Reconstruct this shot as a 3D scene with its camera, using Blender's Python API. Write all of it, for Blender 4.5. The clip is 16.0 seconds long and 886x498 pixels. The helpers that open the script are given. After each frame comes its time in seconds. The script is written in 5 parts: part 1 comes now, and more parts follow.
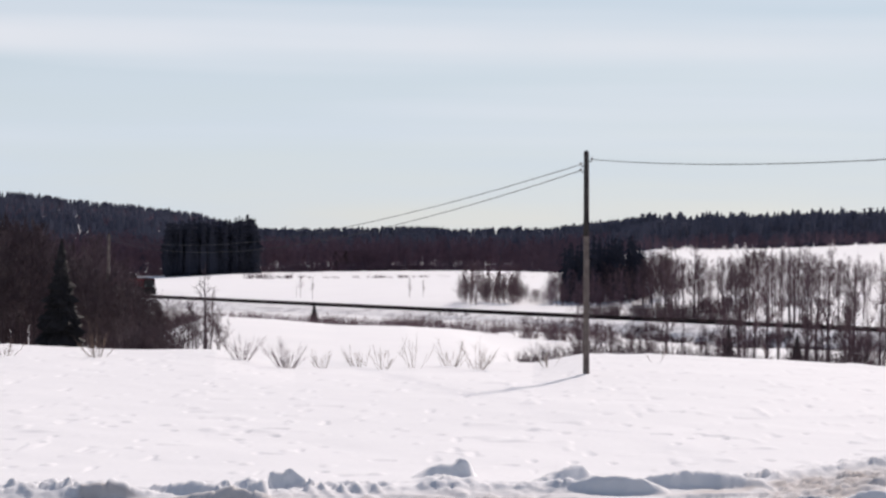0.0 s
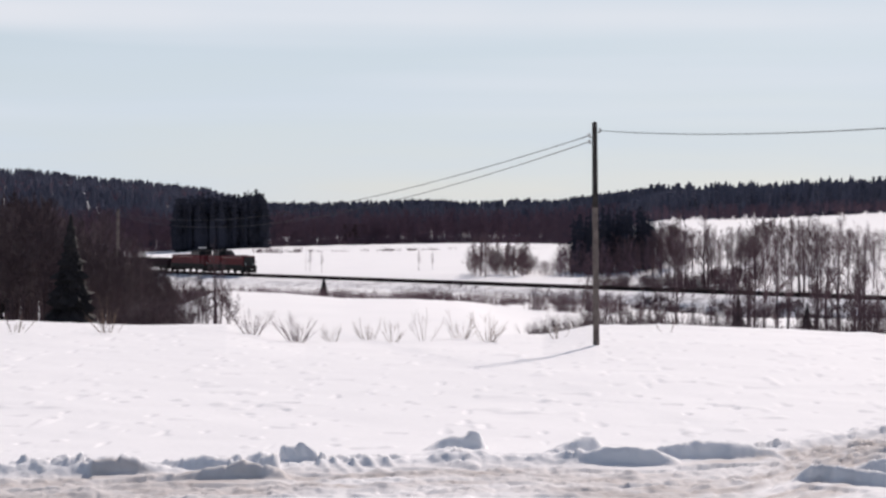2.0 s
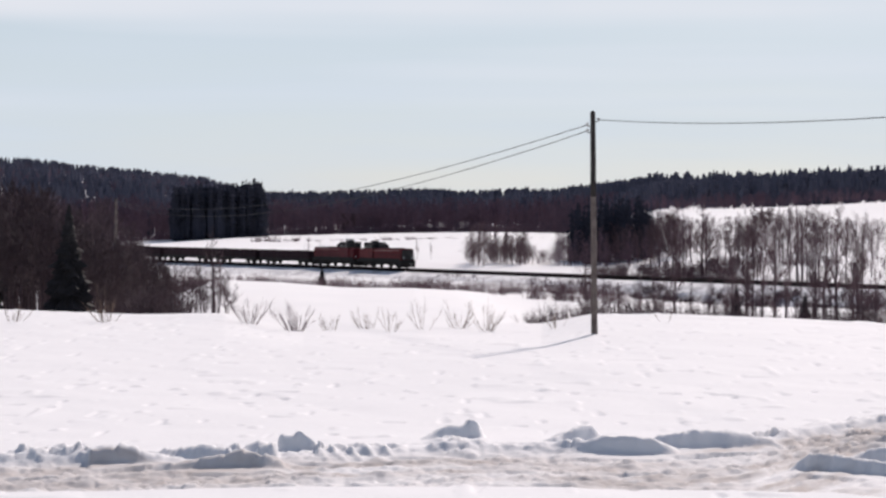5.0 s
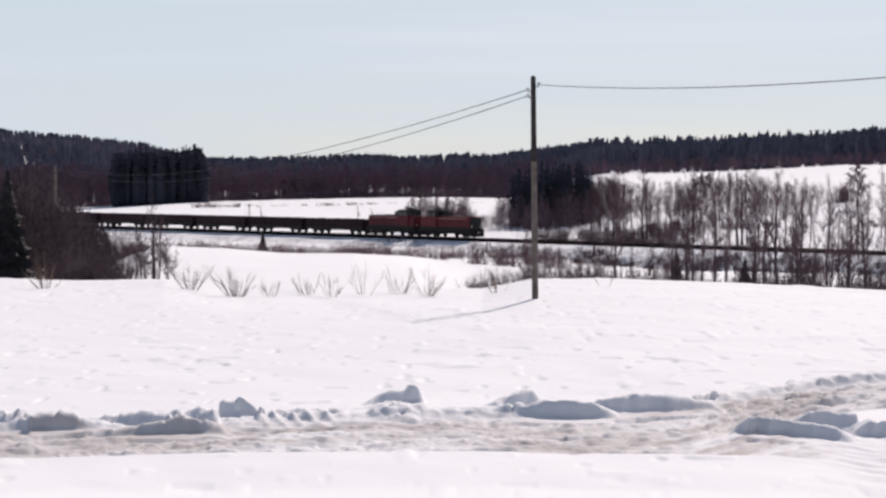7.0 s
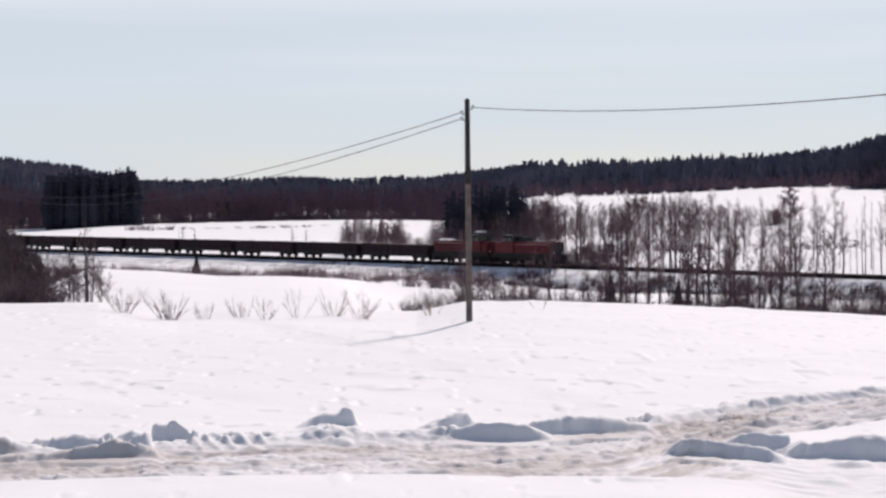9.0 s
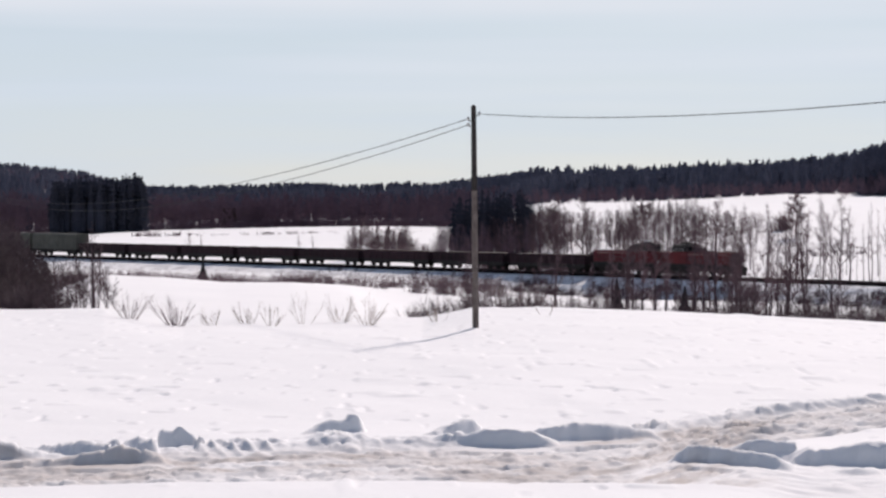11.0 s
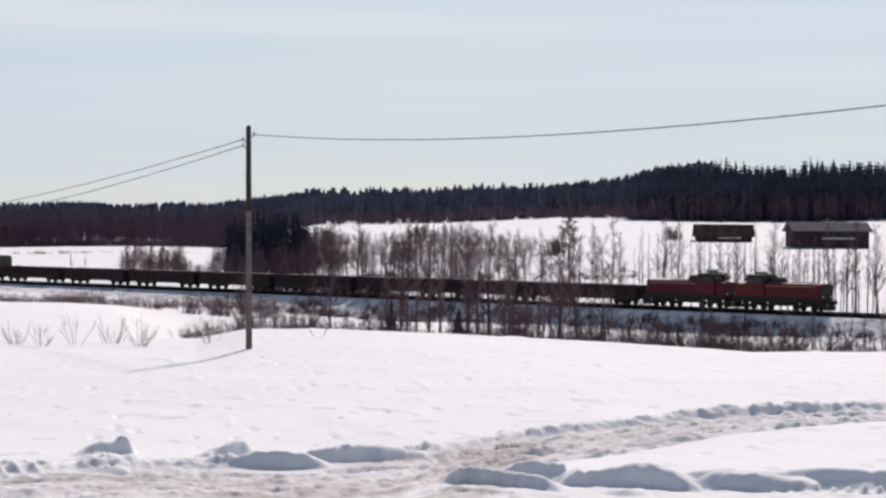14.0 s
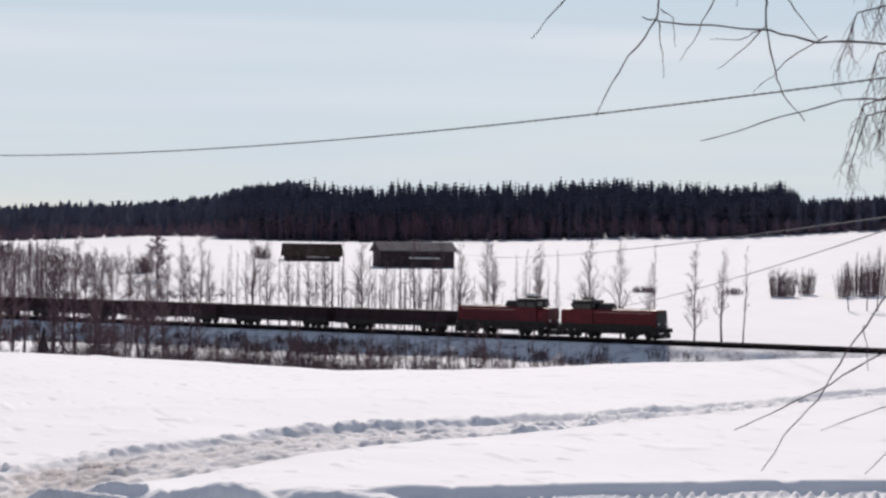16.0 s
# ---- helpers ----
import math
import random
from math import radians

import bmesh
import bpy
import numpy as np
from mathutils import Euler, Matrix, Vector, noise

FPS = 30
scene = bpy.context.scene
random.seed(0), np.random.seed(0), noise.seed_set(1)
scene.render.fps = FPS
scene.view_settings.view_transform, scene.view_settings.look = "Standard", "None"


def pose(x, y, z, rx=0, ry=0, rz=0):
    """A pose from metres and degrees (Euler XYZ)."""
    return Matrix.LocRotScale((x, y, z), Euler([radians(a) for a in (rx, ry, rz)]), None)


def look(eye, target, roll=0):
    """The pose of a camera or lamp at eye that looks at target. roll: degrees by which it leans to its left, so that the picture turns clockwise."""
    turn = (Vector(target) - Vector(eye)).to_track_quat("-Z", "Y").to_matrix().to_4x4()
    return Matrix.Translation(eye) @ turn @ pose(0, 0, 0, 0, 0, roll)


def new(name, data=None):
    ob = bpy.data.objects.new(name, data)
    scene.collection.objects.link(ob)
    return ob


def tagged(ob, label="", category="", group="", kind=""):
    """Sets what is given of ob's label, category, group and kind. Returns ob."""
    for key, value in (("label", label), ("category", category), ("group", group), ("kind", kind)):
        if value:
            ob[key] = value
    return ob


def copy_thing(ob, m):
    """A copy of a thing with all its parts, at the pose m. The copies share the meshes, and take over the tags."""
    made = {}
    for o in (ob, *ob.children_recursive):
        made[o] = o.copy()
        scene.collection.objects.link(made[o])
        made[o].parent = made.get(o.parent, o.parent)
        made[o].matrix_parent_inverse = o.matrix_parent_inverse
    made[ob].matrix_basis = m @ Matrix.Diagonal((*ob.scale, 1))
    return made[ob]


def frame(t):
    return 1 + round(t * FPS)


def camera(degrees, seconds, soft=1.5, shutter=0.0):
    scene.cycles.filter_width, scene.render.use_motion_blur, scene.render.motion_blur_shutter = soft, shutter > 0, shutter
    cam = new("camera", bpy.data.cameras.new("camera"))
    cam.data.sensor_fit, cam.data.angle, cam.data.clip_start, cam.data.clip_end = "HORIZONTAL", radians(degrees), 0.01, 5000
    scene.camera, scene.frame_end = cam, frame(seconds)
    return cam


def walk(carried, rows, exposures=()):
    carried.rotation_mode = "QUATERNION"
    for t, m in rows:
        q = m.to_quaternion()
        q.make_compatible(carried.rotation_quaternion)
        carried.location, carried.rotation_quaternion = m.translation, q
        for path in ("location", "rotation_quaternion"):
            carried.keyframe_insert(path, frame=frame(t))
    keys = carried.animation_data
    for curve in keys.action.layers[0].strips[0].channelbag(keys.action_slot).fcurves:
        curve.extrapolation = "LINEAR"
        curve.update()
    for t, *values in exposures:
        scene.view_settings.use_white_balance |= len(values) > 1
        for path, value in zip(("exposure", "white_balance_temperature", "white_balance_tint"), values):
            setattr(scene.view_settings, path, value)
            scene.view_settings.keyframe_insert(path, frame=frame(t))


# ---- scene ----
# ---- the camera: it stands on one spot and swings with the train ----
EYE_Z = 10.0
ARM = 0.45  # it is held at arm's length from the body round which it turns
# seconds, heading to the right of +y, tilt up, lean (degrees)
TURNS = (
    (0, -1.311, 0.077, 0.662), (0.5, -2.084, -0.611, 0.326), (1, -2.109, -0.696, 0.131), (1.5, -1.749, -0.730, 0.002),
    (2, -1.536, -0.619, 0.115), (2.5, -1.354, -0.365, 0.213), (3, -1.814, -0.451, 0.042), (3.5, -1.763, -1.069, 0.142),
    (5.8, -0.905, -0.825, -0.074), (6, -0.593, -1.123, -0.109), (6.5, -0.070, -1.371, -0.184), (7, 0.004, -1.775, -0.002),
    (7.5, 1.039, -1.582, 0.155), (8, 1.182, -1.652, 0.059), (8.5, 1.846, -1.712, 0.016), (9, 1.665, -1.203, -0.016),
    (9.5, 1.720, -1.282, -0.080), (9.7, 1.491, -1.125, 0.076), (11.8, 1.590, -1.037, -0.054), (12, 1.852, -1.132, 0.049),
    (12.5, 2.641, -0.894, 0.225), (13, 3.724, -0.658, 0.316), (13.5, 5.089, -0.616, 0.551), (14, 7.189, -0.466, 0.539),
    (14.5, 10.244, -0.254, 0.853), (15, 13.453, 0.003, 0.998), (15.5, 15.898, 0.152, 0.899), (16, 17.567, 0.137, 0.849),
)


def eye_pose(heading, tilt, lean):
    h, p = radians(heading), radians(tilt)
    eye = Vector((ARM * math.sin(h), ARM * math.cos(h), EYE_Z))
    ahead = Vector((math.sin(h) * math.cos(p), math.cos(h) * math.cos(p), math.sin(p)))
    return look(eye, eye + ahead * 100, lean)


cam = camera(22.18, 16.0, soft=2.6)
walk(cam, [(t, eye_pose(h, p, r)) for t, h, p, r in TURNS], exposures=((0, 0.0, 6550, 16), (9, 0.03, 6550, 17), (16, -0.05, 6480, 15)))

# ---- light: a late-winter noon sun behind the train, thin high cloud ----
SUN_HEADING, SUN_HEIGHT = 20.0, 34.0
sun_data = bpy.data.lights.new("sun", "SUN")
sun_data.energy, sun_data.angle, sun_data.color = 4.45, radians(4.0), (1.0, 0.92, 0.835)
sun = new("sun", sun_data)
sh, se = radians(SUN_HEADING), radians(SUN_HEIGHT)
sun_way = Vector((math.sin(sh) * math.cos(se), math.cos(sh) * math.cos(se), math.sin(se)))
sun.matrix_world = look(sun_way * 200, (0, 0, 0))

world = bpy.data.worlds.new("sky")
scene.world = world
world.use_nodes = True
wn, wl = world.node_tree.nodes, world.node_tree.links
wn.clear()
w_out, w_bg = wn.new("ShaderNodeOutputWorld"), wn.new("ShaderNodeBackground")
w_sky = wn.new("ShaderNodeTexSky")
w_sky.sky_type, w_sky.sun_disc = "NISHITA", False
w_sky.sun_elevation, w_sky.sun_rotation = se, sh
w_sky.altitude, w_sky.air_density, w_sky.dust_density, w_sky.ozone_density = 100, 1.0, 0.25, 2.0
w_co, w_map, w_noise, w_ramp, w_mix = (wn.new("ShaderNodeTexCoord"), wn.new("ShaderNodeMapping"), wn.new("ShaderNodeTexNoise"),
                                       wn.new("ShaderNodeMapRange"), wn.new("ShaderNodeMix"))
w_sep, w_veil, w_mul = wn.new("ShaderNodeSeparateXYZ"), wn.new("ShaderNodeMapRange"), wn.new("ShaderNodeMath")
w_map.inputs["Scale"].default_value = (1.3, 1.3, 15.0)
w_map.inputs["Rotation"].default_value = (radians(2.0), radians(2.5), 0)
w_noise.inputs["Scale"].default_value, w_noise.inputs["Detail"].default_value = 1.7, 4
for key, value in (("From Min", 0.35), ("From Max", 0.65), ("To Min", 0.7), ("To Max", 1.12)):
    w_ramp.inputs[key].default_value = value
# the milky veil thins out towards the zenith
for key, value in (("From Min", 0.0), ("From Max", 0.33), ("To Min", 0.97), ("To Max", 0.06)):
    w_veil.inputs[key].default_value = value
w_mul.operation = "MULTIPLY"
w_mix.data_type = "RGBA"
w_mix.inputs["B"].default_value = (8.7, 10.2, 11.25, 1)
wl.new(w_co.outputs["Generated"], w_map.inputs["Vector"])
wl.new(w_co.outputs["Generated"], w_sep.inputs[0])
wl.new(w_sep.outputs["Z"], w_veil.inputs["Value"])
wl.new(w_map.outputs[0], w_noise.inputs["Vector"])
wl.new(w_noise.outputs["Fac"], w_ramp.inputs["Value"])
wl.new(w_ramp.outputs[0], w_mul.inputs[0])
wl.new(w_veil.outputs[0], w_mul.inputs[1])
# and is brightest on the sun's side
w_dot, w_side, w_mul2 = wn.new("ShaderNodeVectorMath"), wn.new("ShaderNodeMapRange"), wn.new("ShaderNodeMath")
w_dot.operation, w_mul2.operation = "DOT_PRODUCT", "MULTIPLY"
w_dot.inputs[1].default_value = sun_way
for key, value in (("From Min", -0.3), ("From Max", 0.72), ("To Min", 0.02), ("To Max", 1.0)):
    w_side.inputs[key].default_value = value
wl.new(w_co.outputs["Generated"], w_dot.inputs[0])
wl.new(w_dot.outputs["Value"], w_side.inputs["Value"])
wl.new(w_mul.outputs[0], w_mul2.inputs[0])
wl.new(w_side.outputs[0], w_mul2.inputs[1])
wl.new(w_mul2.outputs[0], w_mix.inputs["Factor"])
wl.new(w_sky.outputs[0], w_mix.inputs["A"])
# soft streaks of high cloud
w_map2, w_noise2, w_band, w_mix2 = wn.new("ShaderNodeMapping"), wn.new("ShaderNodeTexNoise"), wn.new("ShaderNodeMapRange"), wn.new("ShaderNodeMix")
w_map2.inputs["Scale"].default_value, w_map2.inputs["Location"].default_value = (1.2, 1.2, 30.0), (0.3, 0.1, 1.9)
w_map2.inputs["Rotation"].default_value = (radians(-1.0), radians(3.0), 0)
w_noise2.inputs["Scale"].default_value, w_noise2.inputs["Detail"].default_value = 1.0, 3
for key, value in (("From Min", 0.5), ("From Max", 0.72), ("To Min", 0.0), ("To Max", 0.55)):
    w_band.inputs[key].default_value = value
w_mix2.data_type = "RGBA"
w_mix2.inputs["B"].default_value = (11.2, 11.9, 12.5, 1)
wl.new(w_co.outputs["Generated"], w_map2.inputs["Vector"])
wl.new(w_map2.outputs[0], w_noise2.inputs["Vector"])
wl.new(w_noise2.outputs["Fac"], w_band.inputs["Value"])
wl.new(w_band.outputs[0], w_mix2.inputs["Factor"])
wl.new(w_mix.outputs["Result"], w_mix2.inputs["A"])
# one long thin bank of cloud low in the sky, ragged along its length
w_low, w_fade, w_long, w_mul3, w_mix3 = wn.new("ShaderNodeMapRange"), wn.new("ShaderNodeMapRange"), wn.new("ShaderNodeTexNoise"), wn.new("ShaderNodeMath"), wn.new("ShaderNodeMix")
w_add, w_dist = wn.new("ShaderNodeMath"), wn.new("ShaderNodeMath")
w_add.operation, w_dist.operation, w_mul3.operation = "ADD", "ABSOLUTE", "MULTIPLY"
w_long.inputs["Scale"].default_value, w_long.inputs["Detail"].default_value = 3.0, 4
for node, rows in ((w_low, (("From Min", 0.0), ("From Max", 0.012), ("To Min", 0.45), ("To Max", 0.0))), (w_fade, (("From Min", 0.38), ("From Max", 0.6), ("To Min", 0.25), ("To Max", 1.0)))):
    node.interpolation_type = "SMOOTHSTEP"
    for key, value in rows:
        node.inputs[key].default_value = value
w_add.inputs[1].default_value = -0.092
w_mix3.data_type = "RGBA"
w_mix3.inputs["B"].default_value = (11.8, 12.1, 12.4, 1)
wl.new(w_sep.outputs["Z"], w_add.inputs[0])
wl.new(w_add.outputs[0], w_dist.inputs[0])
wl.new(w_dist.outputs[0], w_low.inputs["Value"])
wl.new(w_co.outputs["Generated"], w_long.inputs["Vector"])
wl.new(w_long.outputs["Fac"], w_fade.inputs["Value"])
wl.new(w_low.outputs[0], w_mul3.inputs[0])
wl.new(w_fade.outputs[0], w_mul3.inputs[1])
wl.new(w_mul3.outputs[0], w_mix3.inputs["Factor"])
wl.new(w_mix2.outputs["Result"], w_mix3.inputs["A"])
wl.new(w_mix3.outputs["Result"], w_bg.inputs["Color"])
w_bg.inputs["Strength"].default_value = 0.07
wl.new(w_bg.outputs[0], w_out.inputs[0])


# ---- materials ----
def material(name, base, dark=None, scale=4.0, rough=0.8, metal=0.0, bump=0.2, fine=40.0, low=0.35, high=0.65, by_object=0.0, gloss=0.2):
    """Two colours mixed by coarse and fine noise, with a fine relief."""
    m = bpy.data.materials.new(name)
    m.use_nodes = True
    n, l = m.node_tree.nodes, m.node_tree.links
    b = n["Principled BSDF"]
    b.inputs["Roughness"].default_value, b.inputs["Metallic"].default_value = rough, metal
    b.inputs["Specular IOR Level"].default_value = gloss
    co = n.new("ShaderNodeTexCoord")
    n1, n2, mx, rp = n.new("ShaderNodeTexNoise"), n.new("ShaderNodeTexNoise"), n.new("ShaderNodeMix"), n.new("ShaderNodeValToRGB")
    n1.inputs["Scale"].default_value, n1.inputs["Detail"].default_value = scale, 5
    n2.inputs["Scale"].default_value, n2.inputs["Detail"].default_value = fine, 3
    l.new(co.outputs["Object"], n1.inputs["Vector"])
    l.new(co.outputs["Object"], n2.inputs["Vector"])
    mx.inputs["Factor"].default_value = 0.35
    l.new(n1.outputs["Fac"], mx.inputs["A"])
    l.new(n2.outputs["Fac"], mx.inputs["B"])
    l.new(mx.outputs["Result"], rp.inputs["Fac"])
    dark = dark or tuple(c * 0.6 for c in base)
    rp.color_ramp.elements[0].position, rp.color_ramp.elements[1].position = low, high
    rp.color_ramp.elements[0].color, rp.color_ramp.elements[1].color = (*dark, 1), (*base, 1)
    colour = rp.outputs["Color"]
    if by_object:
        info, hsv, mr = n.new("ShaderNodeObjectInfo"), n.new("ShaderNodeHueSaturation"), n.new("ShaderNodeMapRange")
        mr.inputs["To Min"].default_value, mr.inputs["To Max"].default_value = 1 - by_object, 1 + by_object
        l.new(info.outputs["Random"], mr.inputs["Value"])
        l.new(mr.outputs["Result"], hsv.inputs["Value"])
        l.new(colour, hsv.inputs["Color"])
        colour = hsv.outputs["Color"]
    l.new(colour, b.inputs["Base Color"])
    bp = n.new("ShaderNodeBump")
    bp.inputs["Strength"].default_value, bp.inputs["Distance"].default_value = bump, 0.05
    l.new(mx.outputs["Result"], bp.inputs["Height"])
    l.new(bp.outputs["Normal"], b.inputs["Normal"])
    return m


def snow_material():
    """Settled old snow; road grit where the sheet's own 'grit' value says that wheels and plough have been."""
    m = material("snow", (0.9, 0.89, 0.89), (0.84, 0.835, 0.84), scale=0.12, rough=0.8, bump=0.4, fine=4.5, low=0.3, high=0.7, gloss=0.03)
    n, l = m.node_tree.nodes, m.node_tree.links
    b = n["Principled BSDF"]
    at, mx, tn, mul = n.new("ShaderNodeAttribute"), n.new("ShaderNodeMix"), n.new("ShaderNodeTexNoise"), n.new("ShaderNodeMath")
    at.attribute_name = "grit"
    mx.data_type = "RGBA"
    mx.inputs["B"].default_value = (0.35, 0.28, 0.235, 1)
    tn.inputs["Scale"].default_value, tn.inputs["Detail"].default_value = 1.3, 6
    co = n.new("ShaderNodeTexCoord")
    l.new(co.outputs["Object"], tn.inputs["Vector"])
    mul.operation = "MULTIPLY"
    l.new(at.outputs["Fac"], mul.inputs[0])
    l.new(tn.outputs["Fac"], mul.inputs[1])
    l.new(mul.outputs[0], mx.inputs["Factor"])
    l.new(b.inputs["Base Color"].links[0].from_socket, mx.inputs["A"])
    l.new(mx.outputs["Result"], b.inputs["Base Color"])
    return m


M_SNOW = snow_material()
# dark grey mottling all over; it also deepens the train's shade on the bank
M_BANKSNOW = material("mottled_trackside_snow", (0.85, 0.84, 0.84), (0.3, 0.28, 0.3), scale=0.5, rough=0.85, bump=0.6, fine=2.6, low=0.34, high=0.52, gloss=0.03)
M_BALLAST = material("ballast", (0.022, 0.016, 0.016), (0.01, 0.008, 0.008), 2, rough=1.0, fine=14, bump=0.8, gloss=0.0)
M_RAIL = material("rail_steel", (0.06, 0.042, 0.038), (0.03, 0.02, 0.018), 3, rough=0.7, metal=0.1)
M_POLE = material("weathered_pole", (0.2, 0.165, 0.15), (0.09, 0.072, 0.065), 3, fine=30)
M_TAR = material("tarred_pole", (0.05, 0.042, 0.04), (0.02, 0.018, 0.017), 3, fine=30)
M_WIRE = material("line_wire", (0.05, 0.05, 0.055), rough=0.6)
M_PORCELAIN = material("porcelain", (0.6, 0.6, 0.58), rough=0.3)
M_RED = material("locomotive_red", (0.12, 0.013, 0.019), (0.07, 0.009, 0.013), 1.2, rough=0.5, fine=9, bump=0.05)
M_ORANGE = material("locomotive_faded_red", (0.145, 0.016, 0.019), (0.09, 0.011, 0.014), 1.2, rough=0.5, fine=9, bump=0.05)
M_CREAM = material("cream_stripe", (0.55, 0.42, 0.36), (0.38, 0.28, 0.24), 2, rough=0.5)
M_UNDER = material("sooty_steel", (0.04, 0.035, 0.033), (0.015, 0.013, 0.013), 2, rough=0.7, fine=12)
M_ROOF = material("loco_roof_grey", (0.05, 0.046, 0.046), (0.025, 0.022, 0.022), 2, rough=0.6, fine=12)
M_CABGLASS = material("cab_glass", (0.02, 0.022, 0.025), rough=0.08, bump=0.0, gloss=0.5)
M_WAGON = material("wagon_brown", (0.038, 0.016, 0.021), (0.019, 0.01, 0.013), 0.9, rough=0.75, fine=8, by_object=0.3)
M_LOAD = material("timber_load", (0.05, 0.03, 0.026), (0.02, 0.013, 0.012), 3, fine=14, bump=0.9)
M_GREEN = material("covered_wagon_green", (0.115, 0.115, 0.095), (0.07, 0.068, 0.058), 0.7, rough=0.7, fine=8)
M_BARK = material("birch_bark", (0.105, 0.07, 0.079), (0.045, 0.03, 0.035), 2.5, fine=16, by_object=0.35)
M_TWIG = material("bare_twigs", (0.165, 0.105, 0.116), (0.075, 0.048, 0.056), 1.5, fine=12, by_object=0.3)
M_WILLOW = material("willow_twigs", (0.26, 0.19, 0.15), (0.13, 0.09, 0.07), 1.5, fine=12, by_object=0.25)
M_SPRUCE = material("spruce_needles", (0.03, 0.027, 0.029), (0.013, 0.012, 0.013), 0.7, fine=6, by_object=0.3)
# distance haze put into the colour: paler and bluer than M_SPRUCE
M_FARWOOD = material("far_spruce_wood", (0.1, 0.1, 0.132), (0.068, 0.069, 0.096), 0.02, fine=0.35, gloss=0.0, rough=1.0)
# some distance haze in the twig colour: paler and less red than M_TWIG
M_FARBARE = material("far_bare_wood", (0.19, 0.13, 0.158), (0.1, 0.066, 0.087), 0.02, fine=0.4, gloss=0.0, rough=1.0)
# a weaker haze lift in the colour of the spruce clumps
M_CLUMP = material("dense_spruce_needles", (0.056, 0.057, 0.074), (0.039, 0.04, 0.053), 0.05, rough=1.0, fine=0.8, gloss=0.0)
# aerial haze painted into the colour: the palest of the spruce tones
M_HILLWOOD = material("hazed_hill_wood", (0.125, 0.126, 0.163), (0.085, 0.087, 0.117), 0.01, fine=0.2, gloss=0.0, rough=1.0)
M_BARNWOOD = material("grey_barn_boards", (0.07, 0.05, 0.053), (0.035, 0.026, 0.028), 1.2, fine=9, gloss=0.05)
M_SHEETROOF = material("sheet_metal_roof", (0.115, 0.108, 0.122), (0.06, 0.056, 0.064), 0.5, rough=0.9, fine=5, gloss=0.05)
M_BROWNROOF = material("brown_roof", (0.07, 0.046, 0.036), (0.035, 0.024, 0.02), 0.8, rough=0.95, fine=6, gloss=0.03)
M_WHITE = material("white_paint", (0.75, 0.74, 0.72), (0.6, 0.59, 0.57), 1.0)


# ---- helpers for meshes ----
class Geo:
    """Vertices and faces gathered into one mesh."""

    def __init__(self):
        self.v, self.f = [], []

    def box(self, x0, x1, y0, y1, z0, z1, top=0.0):
        """A box whose top is drawn in by top on the x and y sides."""
        k = len(self.v)
        self.v += [(x0, y0, z0), (x1, y0, z0), (x1, y1, z0), (x0, y1, z0),
                   (x0 + top, y0 + top, z1), (x1 - top, y0 + top, z1), (x1 - top, y1 - top, z1), (x0 + top, y1 - top, z1)]
        self.f += [tuple(k + i for i in q) for q in ((3, 2, 1, 0), (4, 5, 6, 7), (0, 1, 5, 4), (1, 2, 6, 5), (2, 3, 7, 6), (3, 0, 4, 7))]
        return self

    def prism(self, outline, x0, x1):
        """An outline of (y, z) drawn along x."""
        k, n = len(self.v), len(outline)
        self.v += [(x0, y, z) for y, z in outline] + [(x1, y, z) for y, z in outline]
        self.f += [(k + i, k + (i + 1) % n, k + n + (i + 1) % n, k + n + i) for i in range(n)]
        self.f += [tuple(k + i for i in reversed(range(n))), tuple(k + n + i for i in range(n))]
        return self

    def tube(self, points, radii, sides=5, caps=True):
        k, n = len(self.v), len(points)
        pts = [Vector(p) for p in points]
        for i, p in enumerate(pts):
            way = (pts[min(i + 1, n - 1)] - pts[max(i - 1, 0)]).normalized()
            side = way.cross(Vector((0.31, 0.87, 0.38))).normalized()
            other = way.cross(side)
            r = radii[i] if hasattr(radii, "__len__") else radii
            for j in range(sides):
                a = 2 * math.pi * j / sides
                self.v.append(tuple(p + (side * math.cos(a) + other * math.sin(a)) * r))
        for i in range(n - 1):
            for j in range(sides):
                a, b = k + i * sides + j, k + i * sides + (j + 1) % sides
                self.f.append((a, b, b + sides, a + sides))
        if caps:
            self.f += [tuple(k + j for j in reversed(range(sides))), tuple(k + (n - 1) * sides + j for j in range(sides))]
        return self

    def mesh(self, name, mat, smooth=False):
        me = bpy.data.meshes.new(name)
        me.from_pydata(self.v, [], self.f)
        me.materials.append(mat)
        if smooth:
            me.polygons.foreach_set("use_smooth", [True] * len(me.polygons))
        me.update()
        return me


def part(name, geo, mat, parent, label="", at=None, bevel=0.0, smooth=False):
    """One mesh object under a thing or a part. geo: a Geo, or mesh data to share."""
    me = geo if isinstance(geo, bpy.types.Mesh) else geo.mesh(name, mat, smooth)
    if bevel:
        bm = bmesh.new()
        bm.from_mesh(me)
        bmesh.ops.bevel(bm, geom=bm.edges[:], offset=bevel, segments=2, affect="EDGES", clamp_overlap=True)
        bm.to_mesh(me)
        bm.free()
    ob = new(name, me)
    ob.parent = parent
    if at is not None:
        ob.matrix_basis = at
    return tagged(ob, label)


def thing(name, at, label, category, group="", kind=""):
    ob = new(name)
    ob.matrix_basis = at
    return tagged(ob, label, category, group, kind)


